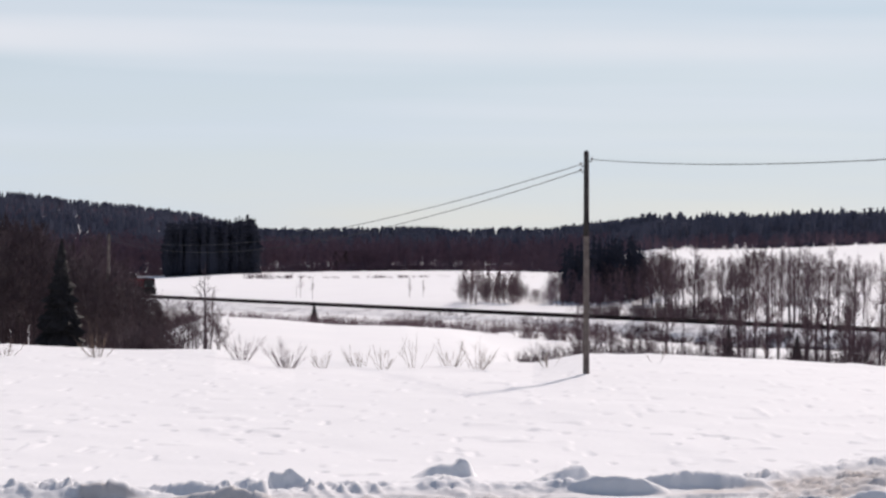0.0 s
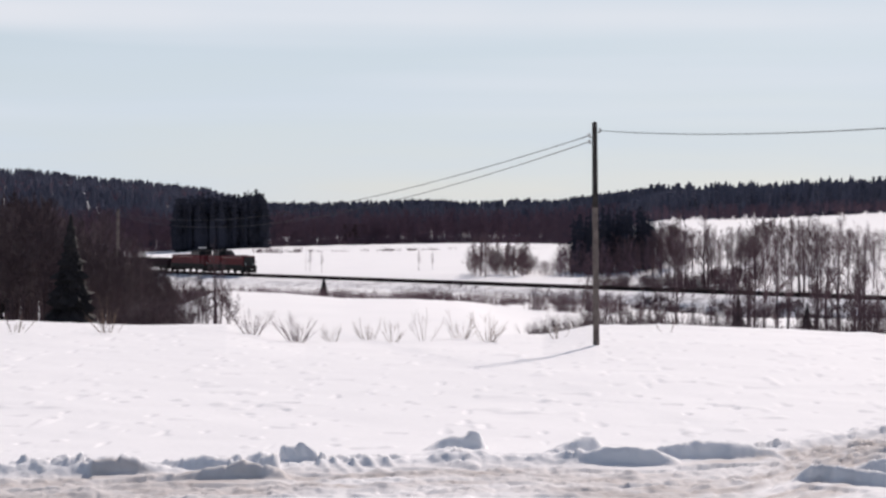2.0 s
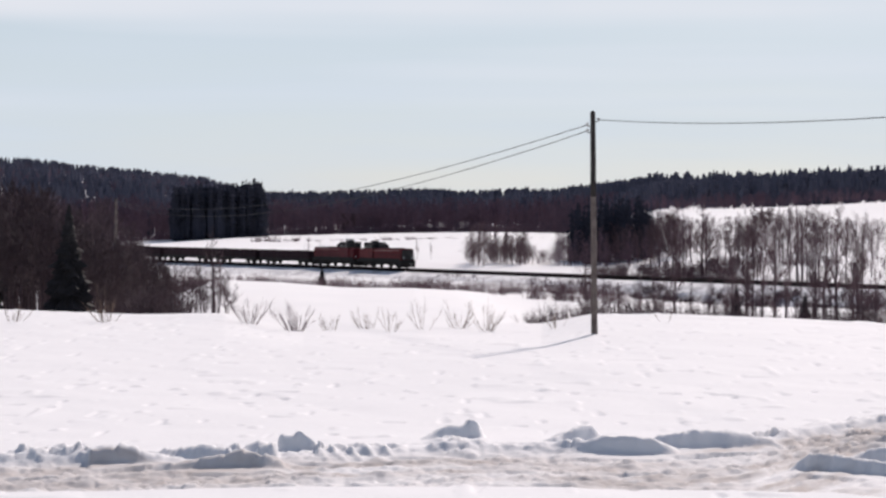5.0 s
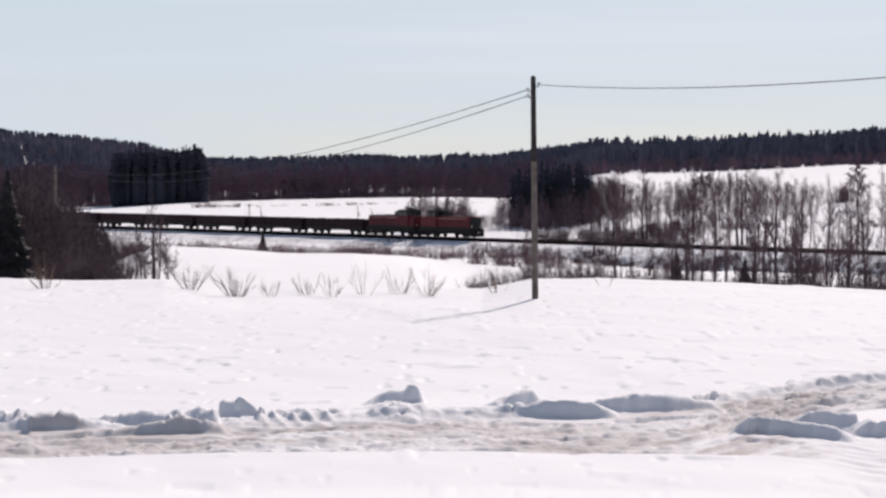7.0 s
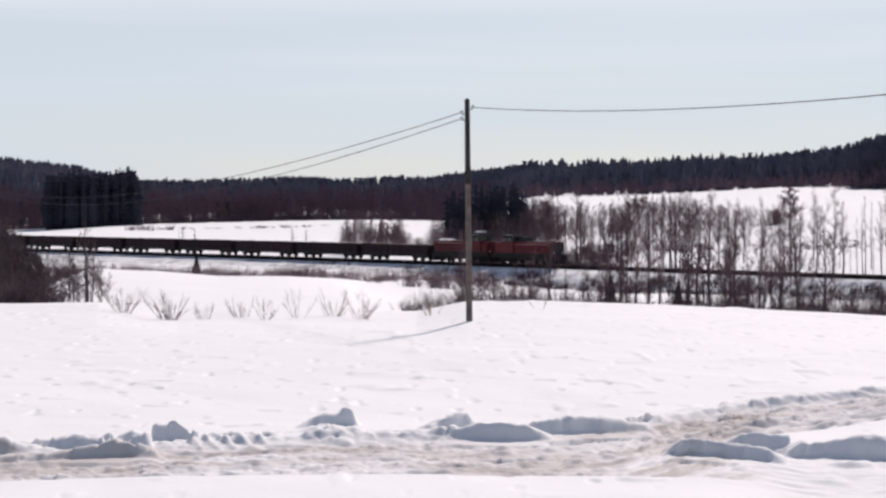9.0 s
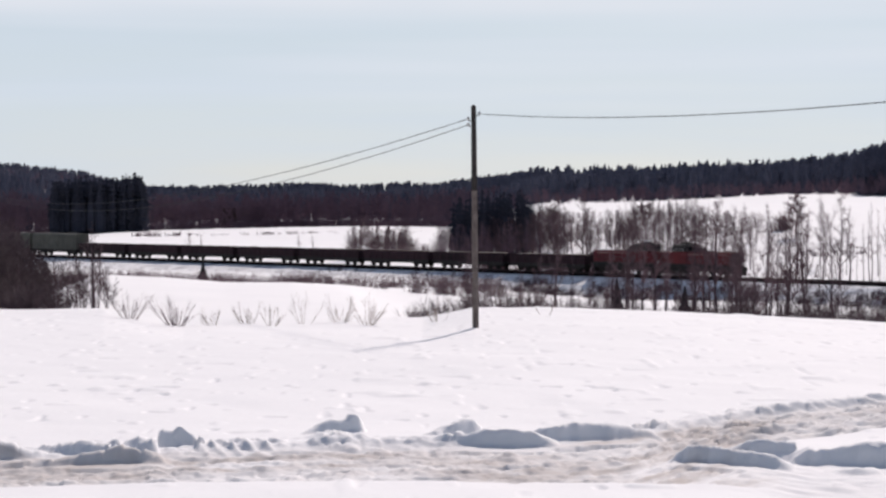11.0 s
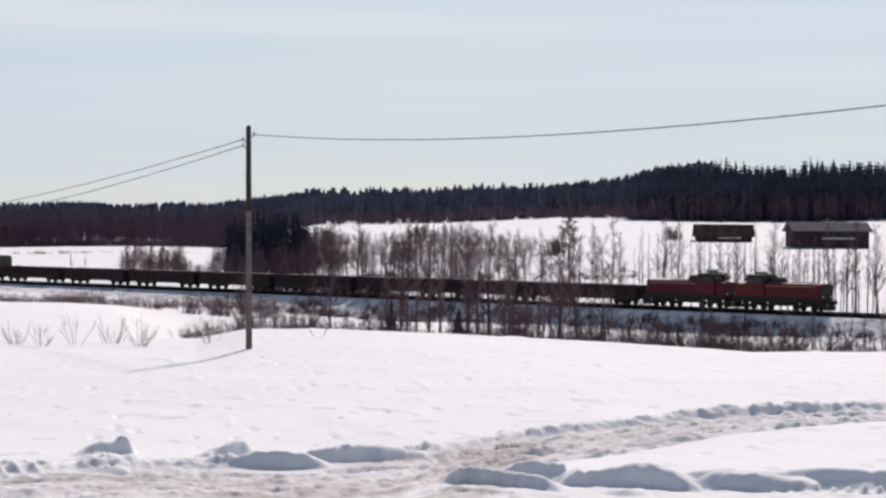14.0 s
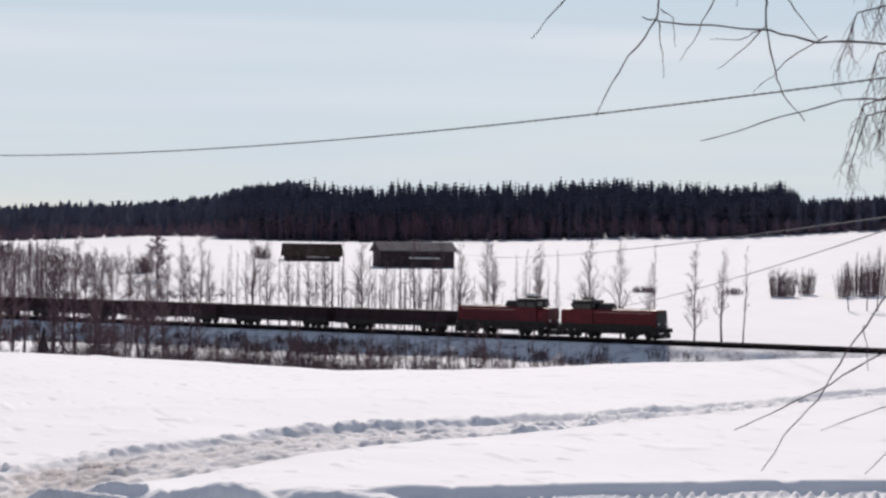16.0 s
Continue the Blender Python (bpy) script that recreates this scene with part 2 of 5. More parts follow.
def lattice_noise(x, y, seed=0):
    """Smooth value noise from -1 to 1 on arrays."""
    x, y = np.asarray(x, float), np.asarray(y, float)
    xi, yi = np.floor(x).astype(np.int64), np.floor(y).astype(np.int64)
    fx, fy = x - xi, y - yi
    fx, fy = fx * fx * (3 - 2 * fx), fy * fy * (3 - 2 * fy)

    def dots(a, b):
        h = (a * 374761393 + b * 668265263 + seed * 974711) & 0xFFFFFFFF
        h = ((h ^ (h >> 13)) * 1274126177) & 0xFFFFFFFF
        return ((h ^ (h >> 16)) & 0xFFFF) / 32767.5 - 1

    return ((dots(xi, yi) * (1 - fx) + dots(xi + 1, yi) * fx) * (1 - fy)
            + (dots(xi, yi + 1) * (1 - fx) + dots(xi + 1, yi + 1) * fx) * fy)


# ---- the plan ----
# The railway runs straight; TRACK is the place of the leading buffer at 0 s, and the train goes ALONG at SPEED.
TRACK, ALONG, SPEED, RAIL_Z = Vector((-67.82, 445.98)), Vector((math.sin(radians(141.78)), math.cos(radians(141.78)))), 16.963, 0.82
TRACK_TURN = math.degrees(math.atan2(ALONG.y, ALONG.x))
ACROSS = Vector((ALONG.y, -ALONG.x))  # to the right of the train's way, away from the beholder's left


def spread(table):
    a = np.array(table, float)
    return lambda h: np.interp(h, a[:, 0], a[:, 1])


def track_distance(h):
    """Metres to the track's line in the direction h (degrees to the right of +y)."""
    h = np.radians(np.clip(h, -17, 60))
    nx, ny = ALONG.y, -ALONG.x
    return (TRACK.x * nx + TRACK.y * ny) / (np.sin(h) * nx + np.cos(h) * ny)


CREST = spread([(-60, -2.3), (-12.8, -2.39), (-10, -2.5), (-7, -2.51), (-5, -2.75), (1, -2.75), (2.3, -2.5), (4.2, -2.49), (7, -2.58), (9.3, -2.67), (12, -2.8), (15, -2.94),
                (17.3, -2.93), (19.3, -2.85), (22, -2.68), (28.7, -2.38), (60, -2.3)])
HILL_FOOT = spread([(-60, -0.8), (-9.6, -0.72), (-6.8, -0.57), (-0.8, -0.44), (1.6, -0.44), (3.8, 0.08), (7, 0.2), (10, 0.34), (16, 0.36), (21.4, 0.53), (25, 0.6), (28.6, 0.8), (60, 1.0)])
WOOD_D = spread([(-60, 900), (1.6, 900), (4.0, 640), (60, 600)])
MOUND = spread([(-60, 0), (-9.5, 0), (-7.2, 1), (-0.8, 1), (3.2, 0), (60, 0)])
MOUND_EL = spread([(-60, -1.6), (-7, -1.62), (-5.5, -1.69), (-4, -1.82), (-2.2, -1.84), (-1.1, -1.98), (-0.2, -2.2), (0.8, -2.4), (60, -2.4)])
BANK_D = spread([(-60, 41), (-13, 43.3), (-5, 43.9), (0, 44.9), (4, 45.4), (6.2, 47), (7.2, 48.8), (9.3, 52.3), (12.2, 55.8), (16.4, 59.8), (20.7, 63.5), (24.8, 70), (28.7, 78), (60, 120)])
SLAB_D = spread([(-60, 44), (7, 44.8), (8.7, 44.6), (10, 43.8), (12, 43.2), (15, 43.2), (19, 44.0), (25, 46.5), (29, 47.6), (60, 52)])
BRANCH_W = spread([(5, 4.5), (9, 6.4), (13, 6.4), (18, 5), (25, 4), (29, 3.6)])
BANK_H = spread([(-60, 0.26), (-13, 0.19), (-10.8, 0.26), (-9.8, 0.44), (-8.7, 0.19), (-7.2, 0.32), (-6.2, 0.23), (-5.1, 0.44), (-4.4, 0.18), (-1.9, 0.12), (-1.3, 0.37), (-0.7, 0.37), (-0.3, 0.13),
                 (1.2, 0.14), (2.0, 0.34), (3, 0.26), (4.5, 0.4), (6.2, 0.37), (7.2, 0.19), (12, 0.23), (16, 0.25), (28, 0.18), (60, 0.1)])
BLOCK_H = spread([(-60, 0.1), (-13, 0.05), (-9.5, 0.12), (-8.8, 0.26), (-6, 0.28), (-5.2, 0.12), (-4, 0.06), (3, 0.08), (60, 0)])
ROAD_D = 38.7
# solid blocks of ploughed snow: headings from and to, distance of the foot at both, crest heights along the block
BLOCKS = (
    (-10.3, -8.35, 43.0, 43.3, ((0, 0.28), (0.3, 0.3), (0.56, 0.23), (1, 0.02))), (-8.95, -5.3, 42.3, 41.7, ((0, 0.02), (0.3, 0.12), (0.52, 0.23), (0.74, 0.26), (0.9, 0.14), (1, 0.02))),
    (-8.25, -6.7, 43.5, 43.7, ((0, 0.03), (0.4, 0.22), (0.65, 0.22), (1, 0.05))), (-6.5, -5.5, 44.6, 44.9, ((0, 0.04), (0.4, 0.23), (1, 0.08))),
    (-5.63, -4.6, 44.1, 44.2, ((0, 0.24), (0.12, 0.34), (0.6, 0.33), (0.9, 0.15), (1, 0.01))), (-2.0, -0.45, 46.8, 47.4, ((0, 0.03), (0.35, 0.24), (0.72, 0.31), (0.9, 0.28), (1, 0.1))),
    (-2.1, -1.1, 45.8, 46.3, ((0, 0.01), (0.64, 0.12), (1, 0.06))), (-1.1, -0.15, 44.6, 44.8, ((0, 0.01), (0.4, 0.12), (1, 0.02))),
)
BLOCKS_EAST = (
    (1.05, 2.55, 46.1, 47.4, ((0, 0.06), (0.5, 0.31), (0.8, 0.26), (1, 0.06))), (1.73, 4.4, 44.5, 44.7, ((0, 0.02), (0.3, 0.28), (0.57, 0.36), (0.8, 0.26), (1, 0.03))),
    (3.2, 7.15, 44.9, 46.8, ((0, 0.02), (0.22, 0.24), (0.48, 0.29), (0.74, 0.2), (0.9, 0.14), (1, 0.01))), (7.15, 10.25, 42.0, 41.4, ((0, 0.01), (0.16, 0.32), (0.3, 0.28), (0.6, 0.27), (0.86, 0.24), (1, 0.06))),
    (8.5, 10.35, 43.9, 43.7, ((0, 0.05), (0.23, 0.2), (0.55, 0.27), (1, 0.2))), (10.2, 13.7, 42.9, 42.3, ((0, 0.1), (0.12, 0.29), (0.25, 0.2), (0.4, 0.28), (0.54, 0.4), (0.65, 0.42), (0.82, 0.3), (1, 0.06))),
    (13.6, 16.6, 42.5, 42.6, ((0, 0.06), (0.14, 0.2), (0.36, 0.23), (0.73, 0.2), (1, 0.14))), (11.0, 12.5, 41.4, 41.6, ((0, 0.0), (0.5, 0.1), (1, 0.02))),
)


SKYLINE = spread([(-60, 1.5), (-12.8, 1.46), (-11.4, 1.36), (-10.1, 1.22), (-8.6, 1.1), (-7.5, 0.96), (-6.2, 0.6), (-5, 0.6), (-3.8, 0.64), (-2.1, 0.69), (-0.8, 0.64), (0.1, 0.72), (1.2, 0.68),
                  (2.6, 0.88), (3.9, 1.0), (5.6, 0.98), (8.1, 1.1), (9.3, 1.14), (11.3, 1.34), (12, 1.5), (12.3, 1.66), (13.6, 1.8), (16.3, 1.78), (19.2, 1.86), (22.1, 1.97), (23.5, 1.88), (26.0, 1.95),
                  (26.5, 1.64), (28.6, 1.68), (60, 1.6)])


def shards(u, v, seed=0, lip=0.16):
    """Broken crust: every cell is a slab with a height and a tilt of its own, its rims crumbled away over lip. About -0.6 to 1.2."""
    ui, vi = np.floor(u).astype(np.int64), np.floor(v).astype(np.int64)

    def cast(a, b, k):
        q = (a * 374761393 + b * 668265263 + (seed * 7 + k) * 974711) & 0xFFFFFFFF
        q = ((q ^ (q >> 13)) * 1274126177) & 0xFFFFFFFF
        return ((q ^ (q >> 16)) & 0xFFFF) / 65535.0

    first = np.full(u.shape, 9.0)
    second = np.full(u.shape, 9.0)
    value = np.zeros(u.shape)
    for a in (-1, 0, 1):
        for b in (-1, 0, 1):
            cu, cv = ui + a, vi + b
            du, dv = u - cu - 0.1 - 0.8 * cast(cu, cv, 1), v - cv - 0.1 - 0.8 * cast(cu, cv, 2)
            gap = np.sqrt(du * du + dv * dv)
            slab = cast(cu, cv, 3) ** 1.6 + (cast(cu, cv, 4) - 0.5) * 1.3 * du + (cast(cu, cv, 5) - 0.2) * 1.2 * dv
            closer = gap < first
            second = np.where(closer, first, np.minimum(second, gap))
            value = np.where(closer, slab, value)
            first = np.where(closer, gap, first)
    return value * np.clip((second - first) / lip, 0, 1)


def terrain(h, d):
    """Height of the land at heading h (degrees) and distance d, before the small relief."""
    h, d = np.broadcast_arrays(np.asarray(h, float), np.asarray(d, float))
    out = np.empty(h.shape)
    tan = lambda e: np.tan(np.radians(e))
    heads = h[0] if h.ndim == 2 else h
    for i in range(h.shape[-1]):
        a = float(heads[i])
        dr, mound = float(track_distance(a)), float(MOUND(a))
        crest = EYE_Z + 97 * tan(CREST(a))
        wood = float(WOOD_D(a))
        foot = EYE_Z + wood * tan(HILL_FOOT(a))
        right = float(np.clip((a - 0) / 6, 0, 1))
        base = -2.3 * right - 0.9 * (1 - right)
        mz = EYE_Z + 245 * tan(MOUND_EL(a))
        left = float(np.clip((-a - 5) / 2.5, 0, 1))
        ds = [0, 10, 20, 34, 50, 70, 97, 112, 150, 245, 300, dr - 12, dr + 9, dr + 30, wood, wood + 150, 1500, 2600, 4500]
        if dr < 345:
            ds[9], ds[10] = min(245, dr - 40), min(300, dr - 25)
        low = crest - 2.6
        zs = [8.3, 7.4, 6.4, 5.4, 5.3, 5.5, crest, crest - 0.9 - 0.6 * right, (low - 1.6) * (1 - mound) + (EYE_Z + 150 * tan(-2.62)) * mound,
              (base + 0.3) * (1 - mound) + mz * mound, base + 0.4 * mound, base, base + 1.2, base + 2.0 + 0.6 * right, foot, foot + 2 + 1.5 * right, EYE_Z + 1500 * tan(SKYLINE(a) * (1 - 0.3 * left)) - 13, EYE_Z + 2600 * tan(SKYLINE(a) * (0.75 + 0.25 * left)) - 15, 15]
        if a > 4:  # the slope swells below the farm
            zs[14:14], ds[14:14] = [EYE_Z + 440 * tan(-0.36) - 0.6 * (1 - min(1, (a - 4) / 6))], [440]
        if a > 11:  # and climbs on under the ridge wood
            k, rise = ds.index(wood + 150), min(1, (a - 11) / 1.2)
            upper = max(foot + 2.5, EYE_Z + (wood + 90) * tan(SKYLINE(a)) - 10.5) * rise + (foot + 2.5) * (1 - rise)
            zs[k] = max(zs[k], upper + 1)
            zs[k:k], ds[k:k] = [upper], [wood + 90]
        out[..., i] = np.interp(d[..., i], ds, zs)
    return out


def relief(h, d):
    """Plough banks, ruts and drift lumps near the road: height to add, and grit."""
    x, y = np.sin(np.radians(h)) * d, np.cos(np.radians(h)) * d
    along = np.radians(h) * d
    step = lambda v, a, b: np.clip((v - a) / (b - a), 0, 1) ** 2 * (3 - 2 * np.clip((v - a) / (b - a), 0, 1))
    bumps = lambda u, v, seed: lattice_noise(u, v, seed) + 0.5 * lattice_noise(u * 2.1, v * 2.1, seed + 50) + 0.25 * lattice_noise(u * 4.3, v * 4.3, seed + 90)
    creases = lambda u, v, seed: 1 - 2 * np.abs(lattice_noise(u, v, seed)) + 0.5 - np.abs(lattice_noise(u * 2.3, v * 2.3, seed + 60))
    near = 1 - step(d, 95, 130)
    z = near * (0.03 * lattice_noise(x / 3.1, y / 3.1, 3) + 0.012 * lattice_noise(x / 0.9, y / 1.1, 4))
    z += near * 0.12 * np.clip(lattice_noise(x / 0.6, y / 1.0, 5) - 0.6, 0, 1) - near * 0.16 * np.clip(lattice_noise(x / 0.45, y / 0.9, 6) - 0.68, 0, 1)
    left = 1 - step(h, 4, 11)
    e = d - BANK_D(h)
    # the far plough bank: long mounds with broken faces
    mounds = np.clip(0.5 + 0.7 * lattice_noise(along / 2.4, e / 1.2, 7) + 0.3 * lattice_noise(along / 0.8, e / 0.6, 8), 0.06, 1.35)
    crumbs = 0.2 * creases(along / 0.6 + e, e / 0.3, 9) + 0.13 * lattice_noise(along / 0.22, e / 0.2, 43)
    shape = np.exp(-(np.where(e < 0, e / 0.42, e / 1.0)) ** 2)
    chunk = lambda u, v, seed, a=0.3: step(bumps(u, v, seed), a, a + 0.6)
    solid = np.zeros(h.shape)
    block_face = np.zeros(h.shape)
    heap = np.zeros(h.shape)
    for k, (h0, h1, d0, d1, crest) in enumerate(BLOCKS + BLOCKS_EAST):
        f = np.clip((h - h0) / (h1 - h0), 0, 1)
        inside = step(h, h0 - 0.03, h0 + 0.03) * (1 - step(h, h1 - 0.03, h1 + 0.03))
        g = d - d0 - (d1 - d0) * f - 0.1 * lattice_noise(along / 0.9, 0 * e, 70 + k) - 0.05 * lattice_noise(along / 0.22, e / 0.3, 70 + k)
        tall = 0.94 * np.interp(f, [q[0] for q in crest], [q[1] for q in crest])
        broken = h1 < 2.6
        top = tall * (1 + (0.14 if broken else 0.05) * lattice_noise(along / 0.28, 0 * e, 80 + k) + 0.05 * lattice_noise(along / 0.12, e / 0.2, 85 + k)) + (0.09 if broken else 0.03) * (shards(along / 0.4, e / 0.45, 85 + k) - 0.2) * (tall > 0.08)
        body = step(g, -0.04, 0.2 if broken else 0.26) * np.where(g > 0.3, np.exp(-((g - 0.3) / (0.3 + 0.8 * tall)) ** 2), 1)
        heap = np.maximum(heap, inside * top * body)
        solid = np.maximum(solid, inside * (np.abs(g - 0.4) < 1.2) * np.clip(tall / 0.12, 0, 1))
        block_face = np.maximum(block_face, inside * step(g, -0.15, 0.1) * (1 - step(g, 0.6, 1.0)))
    crust = shards((along + 0.35 * e) / 0.42, e / 0.5, 3)
    flakes = shards((along + 0.6 * e) / 0.3, e / 0.34, 4, 0.25)
    z += BANK_H(h) * (1 - 0.75 * solid) * (0.32 + 0.42 * mounds + (crumbs + 0.5 * crust + 0.3 * flakes) * (1 - 0.45 * step(h, 4.5, 7))) * shape
    # teeth that the plough's edge left in the bank's face
    teeth = step(h, -4.6, -4.3) * (1 - step(h, -2.9, -2.4)) * np.clip(np.sin((along + 0.35 * e) * 2 * np.pi / 0.3 + 1.5 * lattice_noise(along / 1.1, 0 * e, 33)), -0.2, 1)
    z += 0.07 * teeth * np.exp(-((e - 0.15) / 0.8) ** 2)
    # the road bed, its branch up the field, and the drive
    bed = step(d, ROAD_D - 0.1, ROAD_D + 0.15) * (1 - step(e, -1.2, 0.0)) * (1 - step(h, 8, 10.5))
    branch = step(h, 5, 9) * step(e + 0.5 * lattice_noise(along / 3, 0 * e, 14), -BRANCH_W(h) - 0.3, -BRANCH_W(h) + 0.3) * (1 - step(e, -0.8, 0.1))
    drive = step(h, 8, 11) * (1 - step(d - SLAB_D(h), -0.5, -0.15))
    furrow = creases((along + 1.3 * e) / 1.5, (e - 0.16 * along) / 0.36, 11) * (0.55 + 0.45 * lattice_noise(along / 2.6, e / 1.1, 42)) + 0.6 * lattice_noise(along / 0.33, e / 0.18, 41)
    rut = np.sin((e + 0.25 * lattice_noise(along / 5, e / 3, 13)) * 5.2)
    lumps = chunk((along - 0.7 * e) / 1.3, e / 0.6, 24, 0.1) + 0.5 * chunk((along + 0.9 * e) / 0.6, e / 0.4, 25, 0.2)
    z += bed * (1 - 0.8 * solid) * (0.045 * furrow + 0.02 * rut + 0.03 * lumps + 0.05 * crust * (0.4 + 0.6 * np.clip(lattice_noise(along / 2.2, e / 0.9, 34) + 0.4, 0, 1)) + 0.036 * flakes - 0.1)
    lane = np.exp(-((e + 1.3 + 0.2 * lattice_noise(along / 4, 0 * e, 26)) / 0.4) ** 2) + np.exp(-((e + 3.4 + 0.3 * lattice_noise(along / 4, 0 * e, 27)) / 0.4) ** 2)
    z += branch * (1 - solid) * (0.06 * furrow + 0.03 * rut + (0.025 + 0.03 * lane) * (crust + 1.1 * flakes) + (0.04 + 0.16 * step(h, 14, 19)) * lane * np.clip(0.5 + 0.6 * lattice_noise(along / 1.2, e / 1.4, 29) + 0.25 * crust, 0, 1.3) - 0.1)
    # the raised snow between the two roads, with a cut edge
    s = d - SLAB_D(h) + (0.12 + 0.45 * (1 - step(h, 11, 14))) * lattice_noise(along / 1.3, 0 * e, 15)
    slab = step(h, 7.0, 9.5) * step(s, -0.2, 0.12) * (1 - step(e + BRANCH_W(h), -0.5, 0.5))
    knobs = np.clip(0.35 + 0.6 * bumps(along / 0.9, s / 0.6, 16) + 0.15 * creases(along / 0.5, s / 0.35, 19), 0, 1.1)
    raised = (0.17 * step(h, 11, 15)) * slab + step(h, 12, 14) * (1 - step(h, 14.5, 17)) * 0.05 * knobs * np.exp(-((s - 0.2) / 0.6) ** 2)
    z += np.maximum(raised, heap)
    z += 0.05 * step(h, 15, 17) * np.exp(-((s - 0.15) / 0.3) ** 2)
    tread = 0.12 * np.clip(np.sin(along * 21 + 2 * lattice_noise(along / 2, 0 * e, 18)) + 0.3, 0, 1.3) * np.exp(-((s + 0.7) / 0.15) ** 2) * step(h, 15, 18)
    z += drive * (0.03 * bumps(along / 0.7, s / 0.4, 17) - 0.1 + tread)
    # extra grit on the western block faces, which also deepens their shade
    grit = np.clip(bed * (0.66 + 0.7 * lattice_noise(along / 2.5, e / 0.8, 23)) + branch * 0.5 * (1 - step(h, 13, 22)) + 2.2 * BLOCK_H(h) * np.exp(-((e + 2.0) / 0.7) ** 2) + 0.1 * drive + 0.8 * block_face * (h < -5.2) * (d < 43.2), 0, 1) * (1 - 0.6 * np.clip(heap / 0.1, 0, 1) * (h > -5.2))
    return z, grit


def ground_z(x, y):
    h, d = math.degrees(math.atan2(x, y)), math.hypot(x, y)
    return float(terrain(np.array([h]), np.array([d]))[0])


def build_ground():
    heads = np.concatenate([np.arange(-180, -30, 6), np.arange(-30, -15, 1.0), np.arange(-15, 31, 0.05), np.arange(31, 46, 1.0), np.arange(46, 180, 6)])
    dist = np.concatenate([np.arange(0.5, 12, 2.5), np.arange(12, 34, 1.5), np.arange(34, 37.5, 0.3), np.arange(37.5, 62, 0.085), np.arange(62, 98, 0.2), np.arange(98, 130, 0.9),
                           np.arange(130, 420, 6), np.arange(420, 1000, 20), np.geomspace(1000, 4600, 30)])
    hh, dd = np.meshgrid(heads, dist)
    z, grit = relief(hh, dd)
    z = z + terrain(hh, dd)
    xs, ys = np.sin(np.radians(hh)) * dd, np.cos(np.radians(hh)) * dd
    z += 0.5 * lattice_noise(xs / 40, ys / 40, 31) * np.clip((dd - 120) / 100, 0, 1)
    n, m = hh.shape
    verts = np.stack([xs, ys, z], -1).reshape(-1, 3)
    i, j = np.meshgrid(np.arange(n - 1), np.arange(m), indexing="ij")
    jn = (j + 1) % m
    faces = np.stack([i * m + j, (i + 1) * m + j, (i + 1) * m + jn, i * m + jn], -1).reshape(-1, 4)
    me = bpy.data.meshes.new("ground")
    me.vertices.add(len(verts) + 1)
    me.vertices.foreach_set("co", np.concatenate([verts, [[0, 0, 8.3]]]).ravel())
    fan = np.array([[len(verts), k, (k + 1) % m] for k in range(m)])
    me.loops.add(faces.size + fan.size)
    me.loops.foreach_set("vertex_index", np.concatenate([faces.ravel(), fan.ravel()]))
    me.polygons.add(len(faces) + len(fan))
    me.polygons.foreach_set("loop_start", np.concatenate([np.arange(len(faces)) * 4, len(faces) * 4 + np.arange(len(fan)) * 3]))
    me.update(calc_edges=True)
    me.polygons.foreach_set("use_smooth", [True] * len(me.polygons))
    at = me.attributes.new("grit", "FLOAT", "POINT")
    at.data.foreach_set("value", np.concatenate([grit.ravel(), [0]]).astype(np.float32))
    me.materials.append(M_SNOW)
    tagged(new("ground", me), "white snow-covered fields with a ploughed gritty road and snow banks", "ground", kind="structure")


build_ground()


# ---- railway: embankment, ballast and rails ----
def track_pose(s, z=RAIL_Z):
    p = TRACK + ALONG * s
    return pose(p.x, p.y, z, 0, 0, TRACK_TURN)


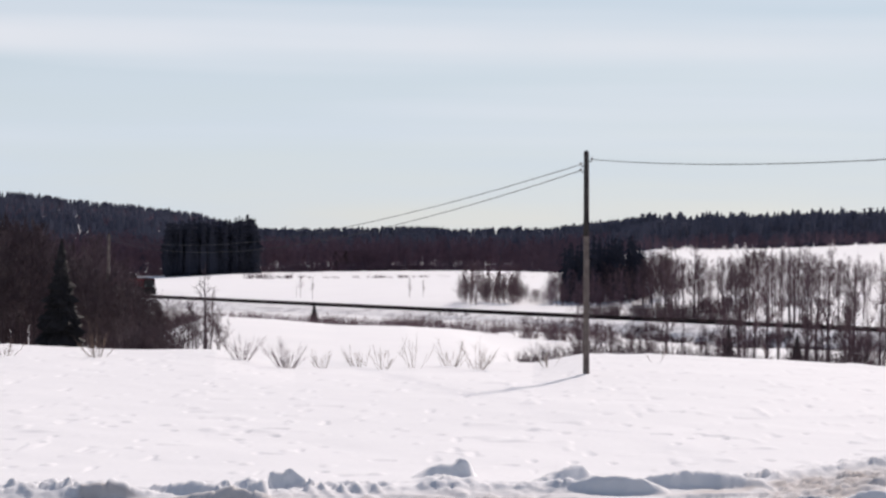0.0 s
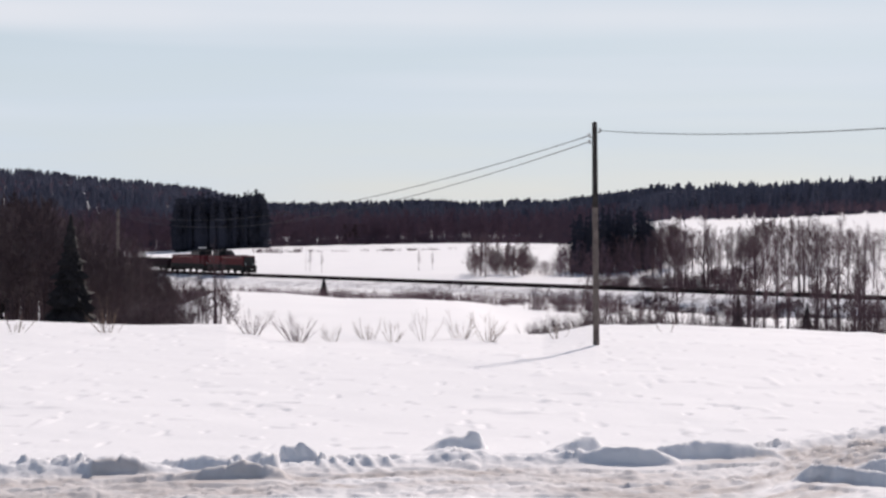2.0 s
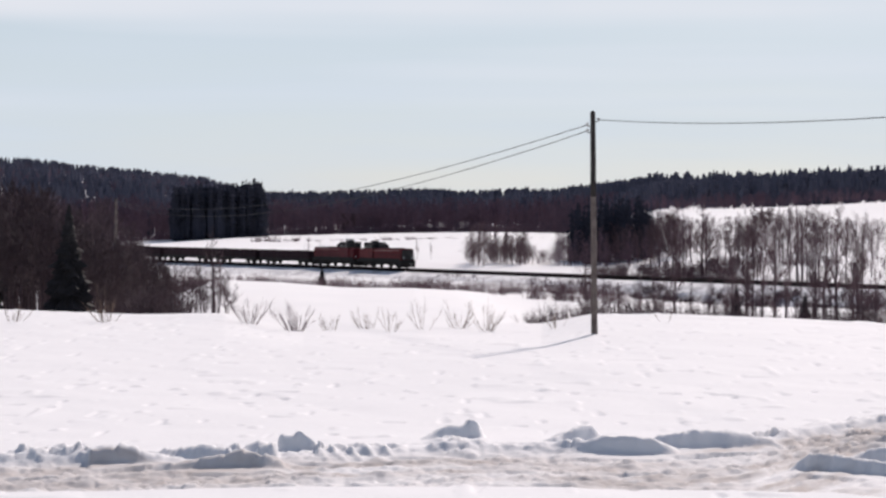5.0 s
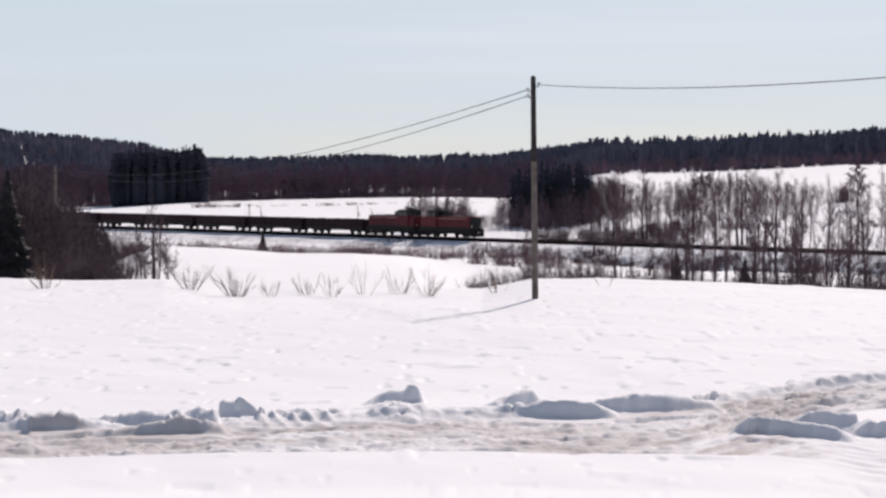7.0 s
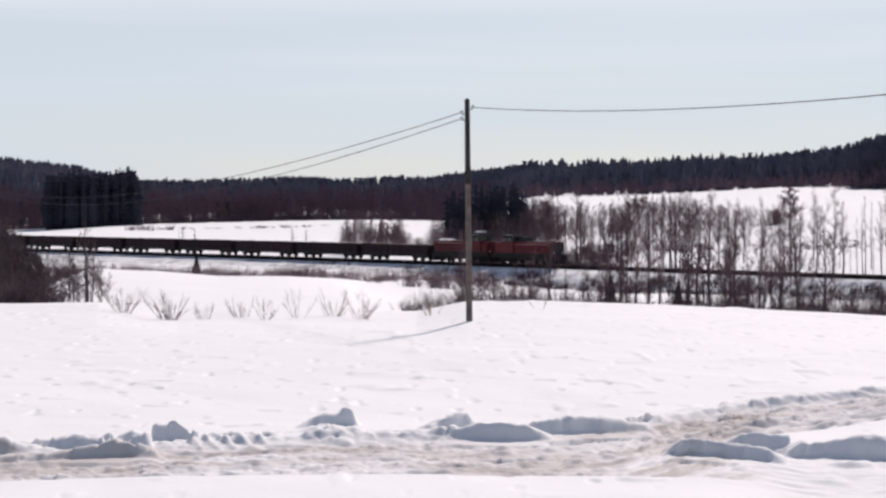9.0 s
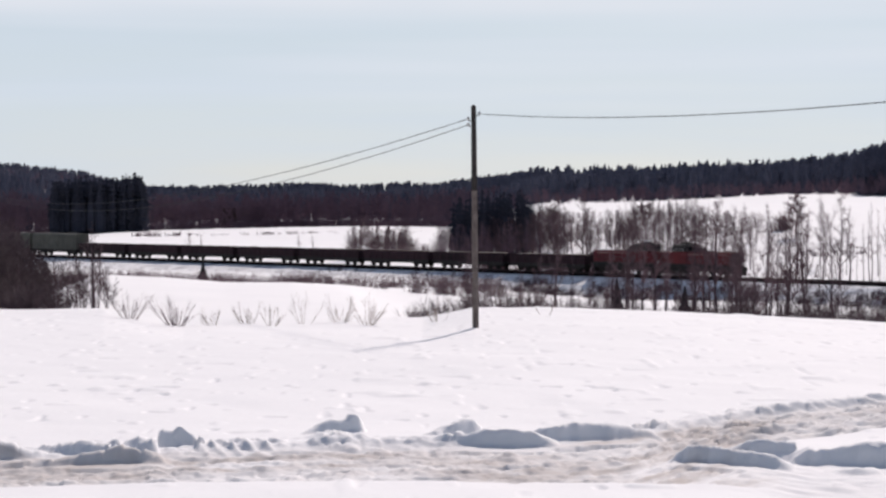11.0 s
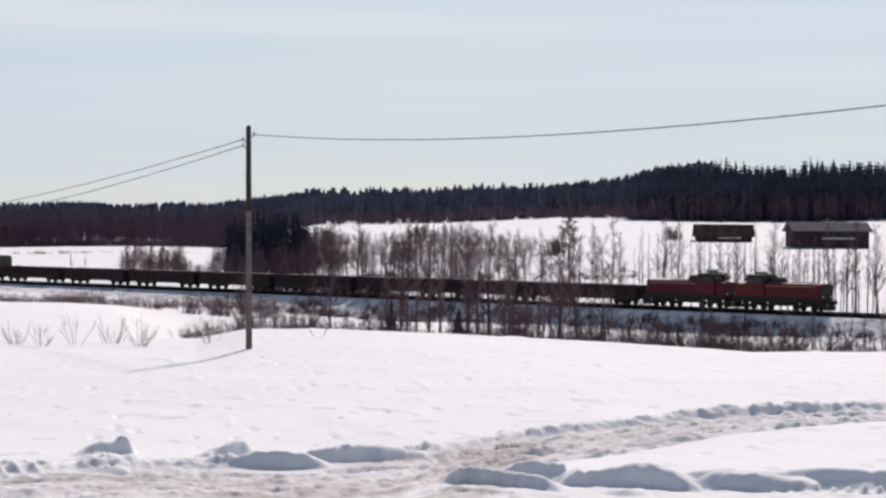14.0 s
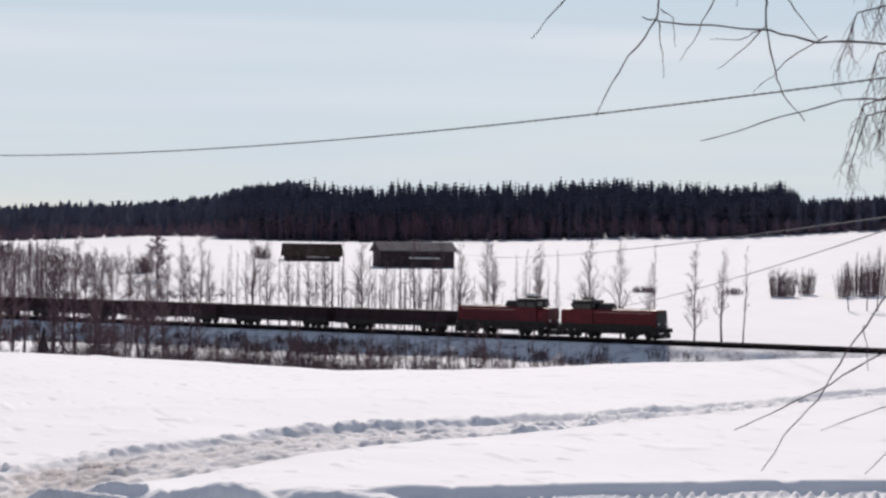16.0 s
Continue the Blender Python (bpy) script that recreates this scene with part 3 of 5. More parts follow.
def build_railway():
    start, end, n = -420, 620, 2200
    geo = Geo()
    half = [(2.5, -0.52), (3.5, -1.0), (4.1, -1.32), (4.8, -1.65), (5.5, -1.98), (6.2, -2.3), (6.9, -2.58), (7.6, -2.85), (8.4, -3.1), (9.2, -3.3), (10.3, -3.55), (11.5, -3.75), (15, -4.2), (19, -4.6)]
    prof = [(-y, z) for y, z in reversed(half)] + half
    for i in range(n + 1):
        s = start + (end - start) * i / n
        for k, (y, z) in enumerate(prof):
            edge = abs(y) > 3
            lump = 0.2 * noise.noise((s / 3, y / 2, 4)) + min(1, max(0, (abs(y) - 4) / 2)) * (1.1 * max(0, noise.noise((s / 1.7, y / 1.3, 9)) - 0.08) + 0.5 * max(0, noise.noise((s / 0.8, y / 0.8, 19))))
            wide = 1 + 1.3 * min(1, max(0, (190 - s) / 120))  # the bank flattens out westwards
            geo.v.append((s, y * (wide if edge else 1) + edge * 0.4 * noise.noise((s / 5, y, 0)), z + edge * lump))
    w = len(prof)
    geo.f += [(i * w + k, (i + 1) * w + k, (i + 1) * w + k + 1, i * w + k + 1) for i in range(n) for k in range(w - 1)]
    bank = new("embankment", geo.mesh("embankment", M_BANKSNOW, True))
    bank.matrix_basis = track_pose(0)
    tagged(bank, "snow-covered railway embankment under a single track", "embankment", kind="structure")
    track = thing("railway_track", track_pose(0), "single railway track on dark ballast swept clear of snow", "railway track", kind="structure")
    bal = Geo().prism([(-2.0, -0.56), (-1.75, -0.17), (1.75, -0.17), (2.0, -0.56)], start, end)
    part("ballast_bed", bal, M_BALLAST, track, "dark stone ballast")
    for y in (-0.79, 0.79):
        web = Geo().prism([(y - 0.07, -0.17), (y - 0.07, -0.15), (y - 0.012, -0.12), (y - 0.012, -0.04), (y - 0.036, -0.03), (y - 0.036, 0),
                           (y + 0.036, 0), (y + 0.036, -0.03), (y + 0.012, -0.04), (y + 0.012, -0.12), (y + 0.07, -0.15), (y + 0.07, -0.17)], start, end)
        part("rail", web, M_RAIL, track, "rusty steel rail")


build_railway()


# ---- the train ----
WHEEL_R = 0.48


def wheelset_mesh():
    g = Geo()
    for y in (-0.75, 0.75):
        g.tube([(0, y - 0.07, 0), (0, y + 0.07, 0)], WHEEL_R, 16)
        g.tube([(0, y - 0.09 * (1 if y > 0 else -1), 0), (0, y - 0.07 * (1 if y > 0 else -1), 0)], WHEEL_R + 0.03, 16)
        g.box(-0.04, 0.04, y - 0.085, y + 0.085, -0.36, 0.36)
    g.tube([(0, -0.98, 0), (0, 0.98, 0)], 0.085, 8)
    return g.mesh("wheelset", M_UNDER)


WHEELSET = wheelset_mesh()
WHEELS = []


def bogie_mesh(base, name):
    g = Geo()
    for y in (-1.0, 1.0):
        g.prism([(y - 0.06, 0.5), (y + 0.06, 0.5), (y + 0.06, 0.72), (y - 0.06, 0.72)], -base / 2 - 0.35, base / 2 + 0.35)
        for x in (-base / 2, base / 2):
            g.box(x - 0.17, x + 0.17, y - 0.11, y + 0.11, 0.34, 0.68, 0.03)
            g.tube([(x, y, 0.68), (x, y, 0.9)], 0.1, 7)
        g.box(-0.3, 0.3, y - 0.1, y + 0.1, 0.42, 0.85, 0.05)
    g.box(-0.22, 0.22, -1.05, 1.05, 0.55, 0.95)
    for x in (-base / 2 - 0.3, base / 2 + 0.3):
        g.box(x - 0.05, x + 0.05, -0.95, 0.95, 0.5, 0.62)
    return g.mesh(name, M_UNDER)


BOGIE_LOCO, BOGIE_WAGON = bogie_mesh(2.6, "locomotive_bogie"), bogie_mesh(1.9, "wagon_bogie")


def add_bogies(owner, centres, base, data):
    for x in centres:
        b = part("bogie", data, None, owner, "black two-axle bogie", pose(x, 0, 0))
        for w in (-base / 2, base / 2):
            part("wheelset", WHEELSET, None, b, "", pose(w, 0, WHEEL_R))


def add_buffers(owner, half):
    for end in (-1, 1):
        for y in (-0.88, 0.88):
            g = Geo().tube([(end * (half - 0.6), y, 1.06), (end * (half - 0.12), y, 1.06)], 0.1, 8)
            g.tube([(end * (half - 0.12), y, 1.06), (end * half, y, 1.06)], 0.24, 12)
            part("buffer", g, M_UNDER, owner)
        g = Geo().box(end * half - 0.35, end * half + 0.35, -0.08, 0.08, 0.92, 1.12, 0.02)
        part("coupling", g, M_UNDER, owner)


def rounded(width, low, high, curve):
    """A body section: upright sides and a roof that bends in over them."""
    pts = [(-width, low), (width, low), (width, high - curve)]
    pts += [(width - curve * (1 - math.cos(a)), high - curve + curve * math.sin(a)) for a in np.linspace(0.35, 1.57, 4)]
    pts += [(-y, z) for y, z in reversed(pts[2:])]
    return pts


def build_locomotive(paint, label):
    loco = thing("diesel_locomotive", pose(0, 0, 0), label, "locomotive", "locomotives of the train")
    part("underframe", Geo().box(-6.45, 6.45, -1.45, 1.45, 1.0, 1.34, 0.03), M_UNDER, loco, "sooty black underframe")
    # long hood in front, short hood behind the cab
    part("long_hood", Geo().prism(rounded(1.32, 1.34, 3.3, 0.35), -1.9, 6.15), paint, loco, "red engine hood", bevel=0.04)
    part("short_hood", Geo().prism(rounded(1.32, 1.34, 3.2, 0.35), -6.15, -4.75), paint, loco, "red short hood", bevel=0.04)
    cab = part("cab", Geo().prism([(-1.5, 1.34), (1.5, 1.34), (1.5, 3.22), (-1.5, 3.22)], -4.75, -1.9), paint, loco, "red lower cab", bevel=0.03)
    part("cab_upper", Geo().prism(rounded(1.42, 3.2, 4.14, 0.45), -4.55, -2.1), M_ROOF, loco, "sooty upper cab with dark windows", bevel=0.03)
    roof = Geo().prism(rounded(1.46, 3.98, 4.26, 0.24), -4.6, -2.05)
    part("cab_roof", roof, M_ROOF, loco, "sooty grey cab roof", bevel=0.02)
    part("roof_ventilator", Geo().box(-3.9, -2.7, -0.5, 0.5, 4.28, 4.55, 0.08), M_UNDER, loco)
    for y in (-1, 1):
        for x0, x1 in ((-4.35, -3.5), (-3.15, -2.3)):
            part("side_window", Geo().box(x0, x1, y * 1.42 - 0.03, y * 1.42 + 0.03, 3.28, 3.78), M_CABGLASS, cab)
        part("waist_stripe", Geo().box(-1.88, 5.6, y * 1.325 - 0.012, y * 1.325 + 0.012, 2.9, 2.95), M_CREAM, loco, "faded cream stripe")
        part("walkway", Geo().box(-6.4, 6.4, y * 1.5 - 0.07, y * 1.5 + 0.07, 1.18, 1.32), M_UNDER, loco)
        part("handrail", Geo().tube([(-1.7, y * 1.44, 1.34), (-1.7, y * 1.44, 2.3), (6.2, y * 1.44, 2.3), (6.2, y * 1.44, 1.34)], 0.022, 5), M_UNDER, loco)
        for x in np.arange(-1.0, 5.6, 1.1):
            g = Geo()
            for k in range(7):
                g.box(x, x + 0.92, y * 1.33 - 0.02, y * 1.33 + 0.02, 1.55 + k * 0.165, 1.63 + k * 0.165)
            part("louvre_door", g, paint, loco)
        part("equipment_box", Geo().box(-6.1, 5.9, y * 1.47 - 0.06, y * 1.47 + 0.06, 1.3, 1.62, 0.02), M_UNDER, loco, "sooty lower side boxes")
        part("side_skirt", Geo().box(-6.2, 6.2, y * 1.42 - 0.03, y * 1.42 + 0.03, 0.9, 1.02), M_UNDER, loco)
        part("step", Geo().box(5.7, 6.3, y * 1.4 - 0.12, y * 1.4 + 0.12, 0.4, 1.0, 0.02), M_UNDER, loco)
    for x in (-1.9, -4.75):
        for y in (-0.75, 0.75):
            part("end_window", Geo().box(x - 0.1, x + 0.1, y - 0.5, y + 0.5, 3.42, 3.9), M_CABGLASS, cab)
    part("exhaust_housing", Geo().box(-1.85, 0.2, -0.7, 0.7, 3.2, 3.95, 0.25), M_ROOF, loco, "sooty exhaust housing on the hood", bevel=0.05)
    part("radiator_fan", Geo().tube([(4.2, 0, 3.25), (4.2, 0, 3.42)], 0.75, 16), M_ROOF, loco)
    part("hood_hatch", Geo().box(1.2, 2.8, -0.6, 0.6, 3.28, 3.38, 0.04), M_ROOF, loco)
    part("hood_end", Geo().box(6.13, 6.26, -1.2, 1.2, 1.4, 3.1, 0.06), M_ROOF, loco, "dark end grille")
    for end in (-1, 1):
        for y in (-0.85, 0.85):
            part("headlight", Geo().tube([(end * 6.1, y, 1.75), (end * 6.32, y, 1.75)], 0.13, 10), M_PORCELAIN, loco)
        part("buffer_beam", Geo().box(end * 6.4 - 0.1, end * 6.4 + 0.1, -1.45, 1.45, 0.75, 1.34, 0.02), M_UNDER, loco)
        part("snow_plough", Geo().prism([(-1.35, 0.16), (1.35, 0.16), (1.3, 0.72), (-1.3, 0.72)], end * 6.5 - 0.12, end * 6.5 + 0.12), M_UNDER, loco)
    part("fuel_tank", Geo().prism([(-1.3, 0.7), (-1.0, 0.55), (1.0, 0.55), (1.3, 0.7), (1.3, 1.02), (-1.3, 1.02)], -1.3, 1.3), M_UNDER, loco)
    add_bogies(loco, (-3.7, 3.7), 2.6, BOGIE_LOCO)
    add_buffers(loco, 7.0)
    return loco


LOW_HALF = 8.8


def build_low_wagon():
    w = thing("open_wagon", pose(0, 0, 0), "low brown open freight wagon with steel ribs and a dark load", "freight wagon", "open wagons of the train")
    L = LOW_HALF - 0.6
    part("underframe", Geo().box(-L, L, -1.25, 1.25, 0.98, 1.2).box(-L + 2, L - 2, -0.3, 0.3, 0.72, 1.0, 0.1), M_UNDER, w)
    for y in (-1, 1):
        part("side_wall", Geo().box(-L, L, y * 1.42 - 0.035, y * 1.42 + 0.035, 1.2, 2.4), M_WAGON, w)
        part("side_sill", Geo().box(-L, L, y * 1.36 - 0.05, y * 1.36 + 0.05, 0.66, 1.22), M_UNDER, w)
        part("top_rail", Geo().box(-L, L, y * 1.43 - 0.07, y * 1.43 + 0.07, 2.38, 2.5), M_WAGON, w)
        rib = Geo().box(-0.06, 0.06, y * 1.49 - 0.05, y * 1.49 + 0.05, 1.0, 2.39, 0.015).mesh("rib", M_WAGON)
        for x in np.linspace(-L + 0.15, L - 0.15, 11):
            part("rib", rib, None, w, "", pose(x, 0, 0))
    for x in (-L, L):
        part("end_wall", Geo().box(x - 0.05, x + 0.05, -1.42, 1.42, 1.2, 2.46), M_WAGON, w)
    load = Geo()
    nx, ny = 34, 7
    for i in range(nx + 1):
        for j in range(ny + 1):
            x, y = -L + 0.08 + (2 * L - 0.16) * i / nx, -1.36 + 2.72 * j / ny
            edge = min(i, nx - i, 3) / 3 * math.sin(math.pi * j / ny)
            load.v.append((x, y, 2.2 + 0.36 * edge + 0.12 * noise.noise((x * 0.8, y * 1.3, 2))))
    load.f += [(i * (ny + 1) + j, (i + 1) * (ny + 1) + j, (i + 1) * (ny + 1) + j + 1, i * (ny + 1) + j + 1) for i in range(nx) for j in range(ny)]
    part("load", load, M_LOAD, w, "heaped dark bulk load")
    add_bogies(w, (-5.4, 5.4), 1.9, BOGIE_WAGON)
    add_buffers(w, LOW_HALF)
    return w


def build_covered_wagon():
    w = thing("covered_wagon", pose(0, 0, 0), "tall grey-green covered freight wagon with ribbed sides", "freight wagon", "covered wagons of the train")
    L = LOW_HALF - 0.5
    part("underframe", Geo().box(-L, L, -1.25, 1.25, 0.95, 1.2).box(-L + 3, L - 3, -0.4, 0.4, 0.65, 1.0, 0.1), M_UNDER, w)
    part("body", Geo().prism(rounded(1.42, 1.2, 4.25, 0.5), -L, L), M_GREEN, w, "", bevel=0.02)
    for y in (-1, 1):
        rib = Geo().box(-0.05, 0.05, y * 1.44 - 0.04, y * 1.44 + 0.04, 1.2, 3.75).mesh("rib", M_GREEN)
        for x in np.linspace(-L + 0.1, L - 0.1, 13):
            part("rib", rib, None, w, "", pose(x, 0, 0))
        part("sliding_door", Geo().box(-1.6, 1.6, y * 1.45 - 0.05, y * 1.45 + 0.05, 1.3, 3.6, 0.02), M_GREEN, w)
    add_bogies(w, (-5.6, 5.6), 1.9, BOGIE_WAGON)
    add_buffers(w, LOW_HALF)
    return w


TRAIN = []  # (thing, metres behind the leading buffer, turned round)
loco_a = build_locomotive(M_ORANGE, "red diesel locomotive with off-centre cab leading the freight train")
loco_b = build_locomotive(M_RED, "darker red diesel locomotive coupled second, cab towards the front")
# a white raised patch on top of the second locomotive's long hood
lying = Geo()
for i in range(13):
    for j in range(6):
        lying.v.append((2.9 + 3.1 * i / 12, -1.0 + 2.0 * j / 5, 3.27 + 0.24 * math.sin(math.pi * j / 5) * min(1, i / 2, (12 - i) / 2) + 0.03 * noise.noise((i * 0.7, j, 3))))
lying.f += [(i * 6 + j, (i + 1) * 6 + j, (i + 1) * 6 + j + 1, i * 6 + j + 1) for i in range(12) for j in range(5)]
part("snow_cover", lying, M_SNOW, loco_b, "pale raised patch along the top of the hood")
part("roof_box", Geo().box(-3.9, -2.6, -0.55, 0.55, 4.52, 4.78, 0.05), M_WHITE, loco_b, "pale roof box")
TRAIN += [(loco_a, 7.0, 0), (loco_b, 21.1, 180)]
low = build_low_wagon()
for k in range(8):
    TRAIN.append((low if k == 0 else copy_thing(low, pose(0, 0, 0)), 28.2 + LOW_HALF + k * 17.62, 0))
tall = build_covered_wagon()
for k in range(5):
    TRAIN.append((tall if k == 0 else copy_thing(tall, pose(0, 0, 0)), 28.2 + 8 * 17.62 + LOW_HALF + k * 17.62, 0))


def motions():
    """The train runs at one speed along the straight track, and its wheels roll."""
    for ob, behind, turned in TRAIN:
        rows = [(t, track_pose(SPEED * t - behind) @ pose(0, 0, 0, 0, 0, turned)) for t in range(0, 17, 2)]
        walk(ob, rows)
    rate = math.degrees(SPEED / WHEEL_R) / FPS
    for ob, behind, turned in TRAIN:
        for b in ob.children:
            for w in b.children:
                if w.name.startswith("wheelset"):
                    x, y, z = w.location
                    walk(w, [(k / FPS, pose(x, y, z, 0, (rate if turned == 0 else -rate) * k, 0)) for k in range(16 * FPS + 1)])


# ---- poles and lines ----
def at(h, d):
    return math.sin(radians(h)) * d, math.cos(radians(h)) * d


def build_pole(h, d, top, lean, base_r, arm, tarred=True):
    x, y = at(h, d)
    z = ground_z(x, y)
    H = top - z
    pole = thing("utility_pole", pose(x, y, z, 0, lean, 0), "slender weathered wooden utility pole standing in the snow", "utility pole", "utility poles")
    part("lower_shaft", Geo().tube([(0, 0, -0.4), (0, 0, H * 0.62)], [base_r, base_r * 0.88], 12), M_POLE, pole, "grey weathered wood")
    part("upper_shaft", Geo().tube([(0, 0, H * 0.62), (0, 0, H)], [base_r * 0.9, base_r * 0.78], 12), M_TAR if tarred else M_POLE, pole)
    part("cap", Geo().tube([(0, 0, H - 0.02), (0, 0, H + 0.06)], [base_r * 0.9, base_r * 0.4], 12), M_TAR, pole)
    if arm:
        for k, (dx, dz) in enumerate(((-0.2, -0.45), (-0.2, -0.67), (0.2, -0.27))):
            g = Geo().tube([(0, 0, H + dz - 0.08), (dx * 0.9, 0, H + dz - 0.06), (dx, 0, H + dz - 0.02)], 0.018, 6)
            bracket = part("bracket", g, M_WIRE, pole)
            part("insulator", Geo().tube([(dx, 0, H + dz - 0.03), (dx, 0, H + dz + 0.03), (dx, 0, H + dz + 0.08)], [0.05, 0.06, 0.025], 8), M_PORCELAIN, bracket)
    return pole


def cable(p, q, sag, r, label, strands=0):
    """A hanging cable; with strands, that many wires twisted round each other."""
    p, q = Vector(p), Vector(q)
    n = 60 if not strands else int((q - p).length / 0.09)
    side = (q - p).cross(Vector((0, 0, 1))).normalized()
    g = Geo()
    for k in range(max(1, strands)):
        pts = []
        for i in range(n + 1):
            f = i / n
            v = p.lerp(q, f)
            v.z -= sag * 4 * f * (1 - f)
            if strands:
                a = i * 0.09 / 0.42 * 2 * math.pi + 2 * math.pi * k / strands
                v += (side * math.cos(a) + Vector((0, 0, 1)) * math.sin(a)) * r
            pts.append(v)
        g.tube(pts, r if not strands else r * 0.8, 6 if not strands else 4)
    return tagged(new("overhead_cable", g.mesh("overhead_cable", M_WIRE, True)), label, "cable", "overhead lines")


SAG_LEFT, SAG_RIGHT, YARD_END = 2.0, 0.82, 13.05


def build_lines():
    build_pole(2.33, 83.0, 13.7, -0.6, 0.12, True)
    build_pole(-9.72, 205.0, 11.3, 0.3, 0.15, False, False)
    px, py = at(2.28, 83.0)
    qx, qy = at(-9.72, 205.0)
    for dz, sag in ((-0.45, SAG_LEFT - 0.3), (-0.67, SAG_LEFT)):
        cable((px - 0.2, py, 13.7 + dz), (qx, qy, 11.5 + dz), sag, 0.016, "thin dark overhead telephone wire from pole to pole")
    rx, ry = at(38.0, 30.0)
    cable((px + 0.2, py, 13.43), (rx, ry, YARD_END), SAG_RIGHT, 0.011, "twisted dark overhead cable running to the yard", 2)
    # service lines from the yard towards the barn and the railway
    sx, sy = at(31.5, 60.0)
    ax, ay = at(17.9, 440.0)
    cable((sx, sy, 11.6), (ax, ay, 10.4), 1.2, 0.02, "thin dark service line running over to the barn")
    bx, by = at(22.0, 200.0)
    cable((sx, sy, 11.9), (bx, by, 5.6), 0.35, 0.018, "thin dark service line running down to the railway")


build_lines()


# ---- trees ----
def bare_tree(seed, height, limbs, twigs, thin=0.016, crown=0.3, spread_=0.26, base_r=None, droop=0.0, depth=3, rise=1.0):
    """Trunk and crown (limbs and twigs) of a leafless tree, as two Geo."""
    rnd = random.Random(seed)
    trunk, top = Geo(), Geo()
    base_r = base_r or height * 0.0105
    pts, x, y = [], 0.0, 0.0
    for i in range(8):
        pts.append(Vector((x, y, height * i / 7 - (0.5 if i == 0 else 0))))
        x += rnd.uniform(-1, 1) * height * 0.012
        y += rnd.uniform(-1, 1) * height * 0.012
    trunk.tube(pts, [max(thin, base_r * (1 - i / 7.3)) for i in range(8)], 7)

    def along(f):
        k = min(int(f * 7), 6)
        return pts[k].lerp(pts[k + 1], f * 7 - k)

    def grow(p, way, length, r, level):
        bend = Vector((rnd.uniform(-1, 1), rnd.uniform(-1, 1), rnd.uniform(-0.2, 0.9) - droop * (level > 0) * 2.2)) * 0.28
        line = [p, p + way * length * 0.5, p + (way + bend).normalized() * length]
        top.tube(line, [r, max(thin * 0.8, r * 0.7), thin * 0.55], 3 if level else 4, False)
        if level >= depth - 1:
            return
        for _ in range(twigs if level == 0 else max(2, twigs - 2)):
            f = rnd.uniform(0.25, 1.0)
            q = line[0].lerp(line[1], f * 2) if f < 0.5 else line[1].lerp(line[2], f * 2 - 1)
            side = Vector((rnd.uniform(-1, 1), rnd.uniform(-1, 1), rnd.uniform(-0.5, 0.8))).normalized()
            grow(q, (way * 0.9 + side * 0.85 + Vector((0, 0, -droop if level else 0.25))).normalized(), length * rnd.uniform(0.35, 0.6), max(thin, r * 0.5), level + 1)

    for i in range(limbs):
        f = crown + (0.99 - crown) * (i + rnd.random()) / limbs
        a = rnd.uniform(0, 2 * math.pi)
        up = (0.5 + 0.9 * f) * rise
        way = Vector((math.cos(a), math.sin(a), up)).normalized()
        length = height * spread_ * (1.15 - 0.8 * f) * rnd.uniform(0.7, 1.2)
        grow(along(f), way, length, max(thin, base_r * (1 - f) * 0.55), 0)
    return trunk, top


def spruce(seed, height, width, levels, boughs, taper=0.85, round_top=False, core=1.0):
    """A spruce of drooping boughs round a dense inner cone, or a pine with a rounded top."""
    rnd = random.Random(seed)
    g = Geo()
    g.tube([(0, 0, -0.5), (0, 0, height * (0.94 if round_top else 1))], [height * 0.013, 0.02], 5, False)
    g.tube([(0, 0, height * 0.06), (0, 0, height * 0.3), (0, 0, height * 0.86), (0, 0, height * (0.93 if round_top else 0.99))], [width * 0.35 * core, width * 0.5 * core, width * 0.15 * core, 0.03], 6, False)
    for i in range(levels):
        f = (i + 0.3) / levels
        z = height * (0.07 + 0.93 * f)
        reach = width * (1 - f) ** taper * rnd.uniform(0.75, 1.2) + 0.05
        if round_top:
            reach = width * (0.25 + f) * (1.02 - f ** 3) * rnd.uniform(0.6, 1.1)
        for b in range(boughs):
            a = 2 * math.pi * (b + rnd.random() * 0.8) / boughs + i * 0.9
            r = reach * rnd.uniform(0.65, 1.15)
            drop = r * rnd.uniform(0.25, 0.65) + 0.1
            c, s = math.cos(a), math.sin(a)
            w = r * 0.36 + 0.1
            k = len(g.v)
            g.v += [(0.03 * c, 0.03 * s, z + 0.25), (0.6 * r * c - w * s, 0.6 * r * s + w * c, z - drop), (r * c, r * s, z - drop * 0.9 + 0.05 * r),
                    (0.6 * r * c + w * s, 0.6 * r * s - w * c, z - drop), (0.55 * r * c, 0.55 * r * s, z - drop * 0.25)]
            g.f += [(k, k + 1, k + 4), (k + 1, k + 2, k + 4), (k + 2, k + 3, k + 4), (k + 3, k, k + 4)]
    return g


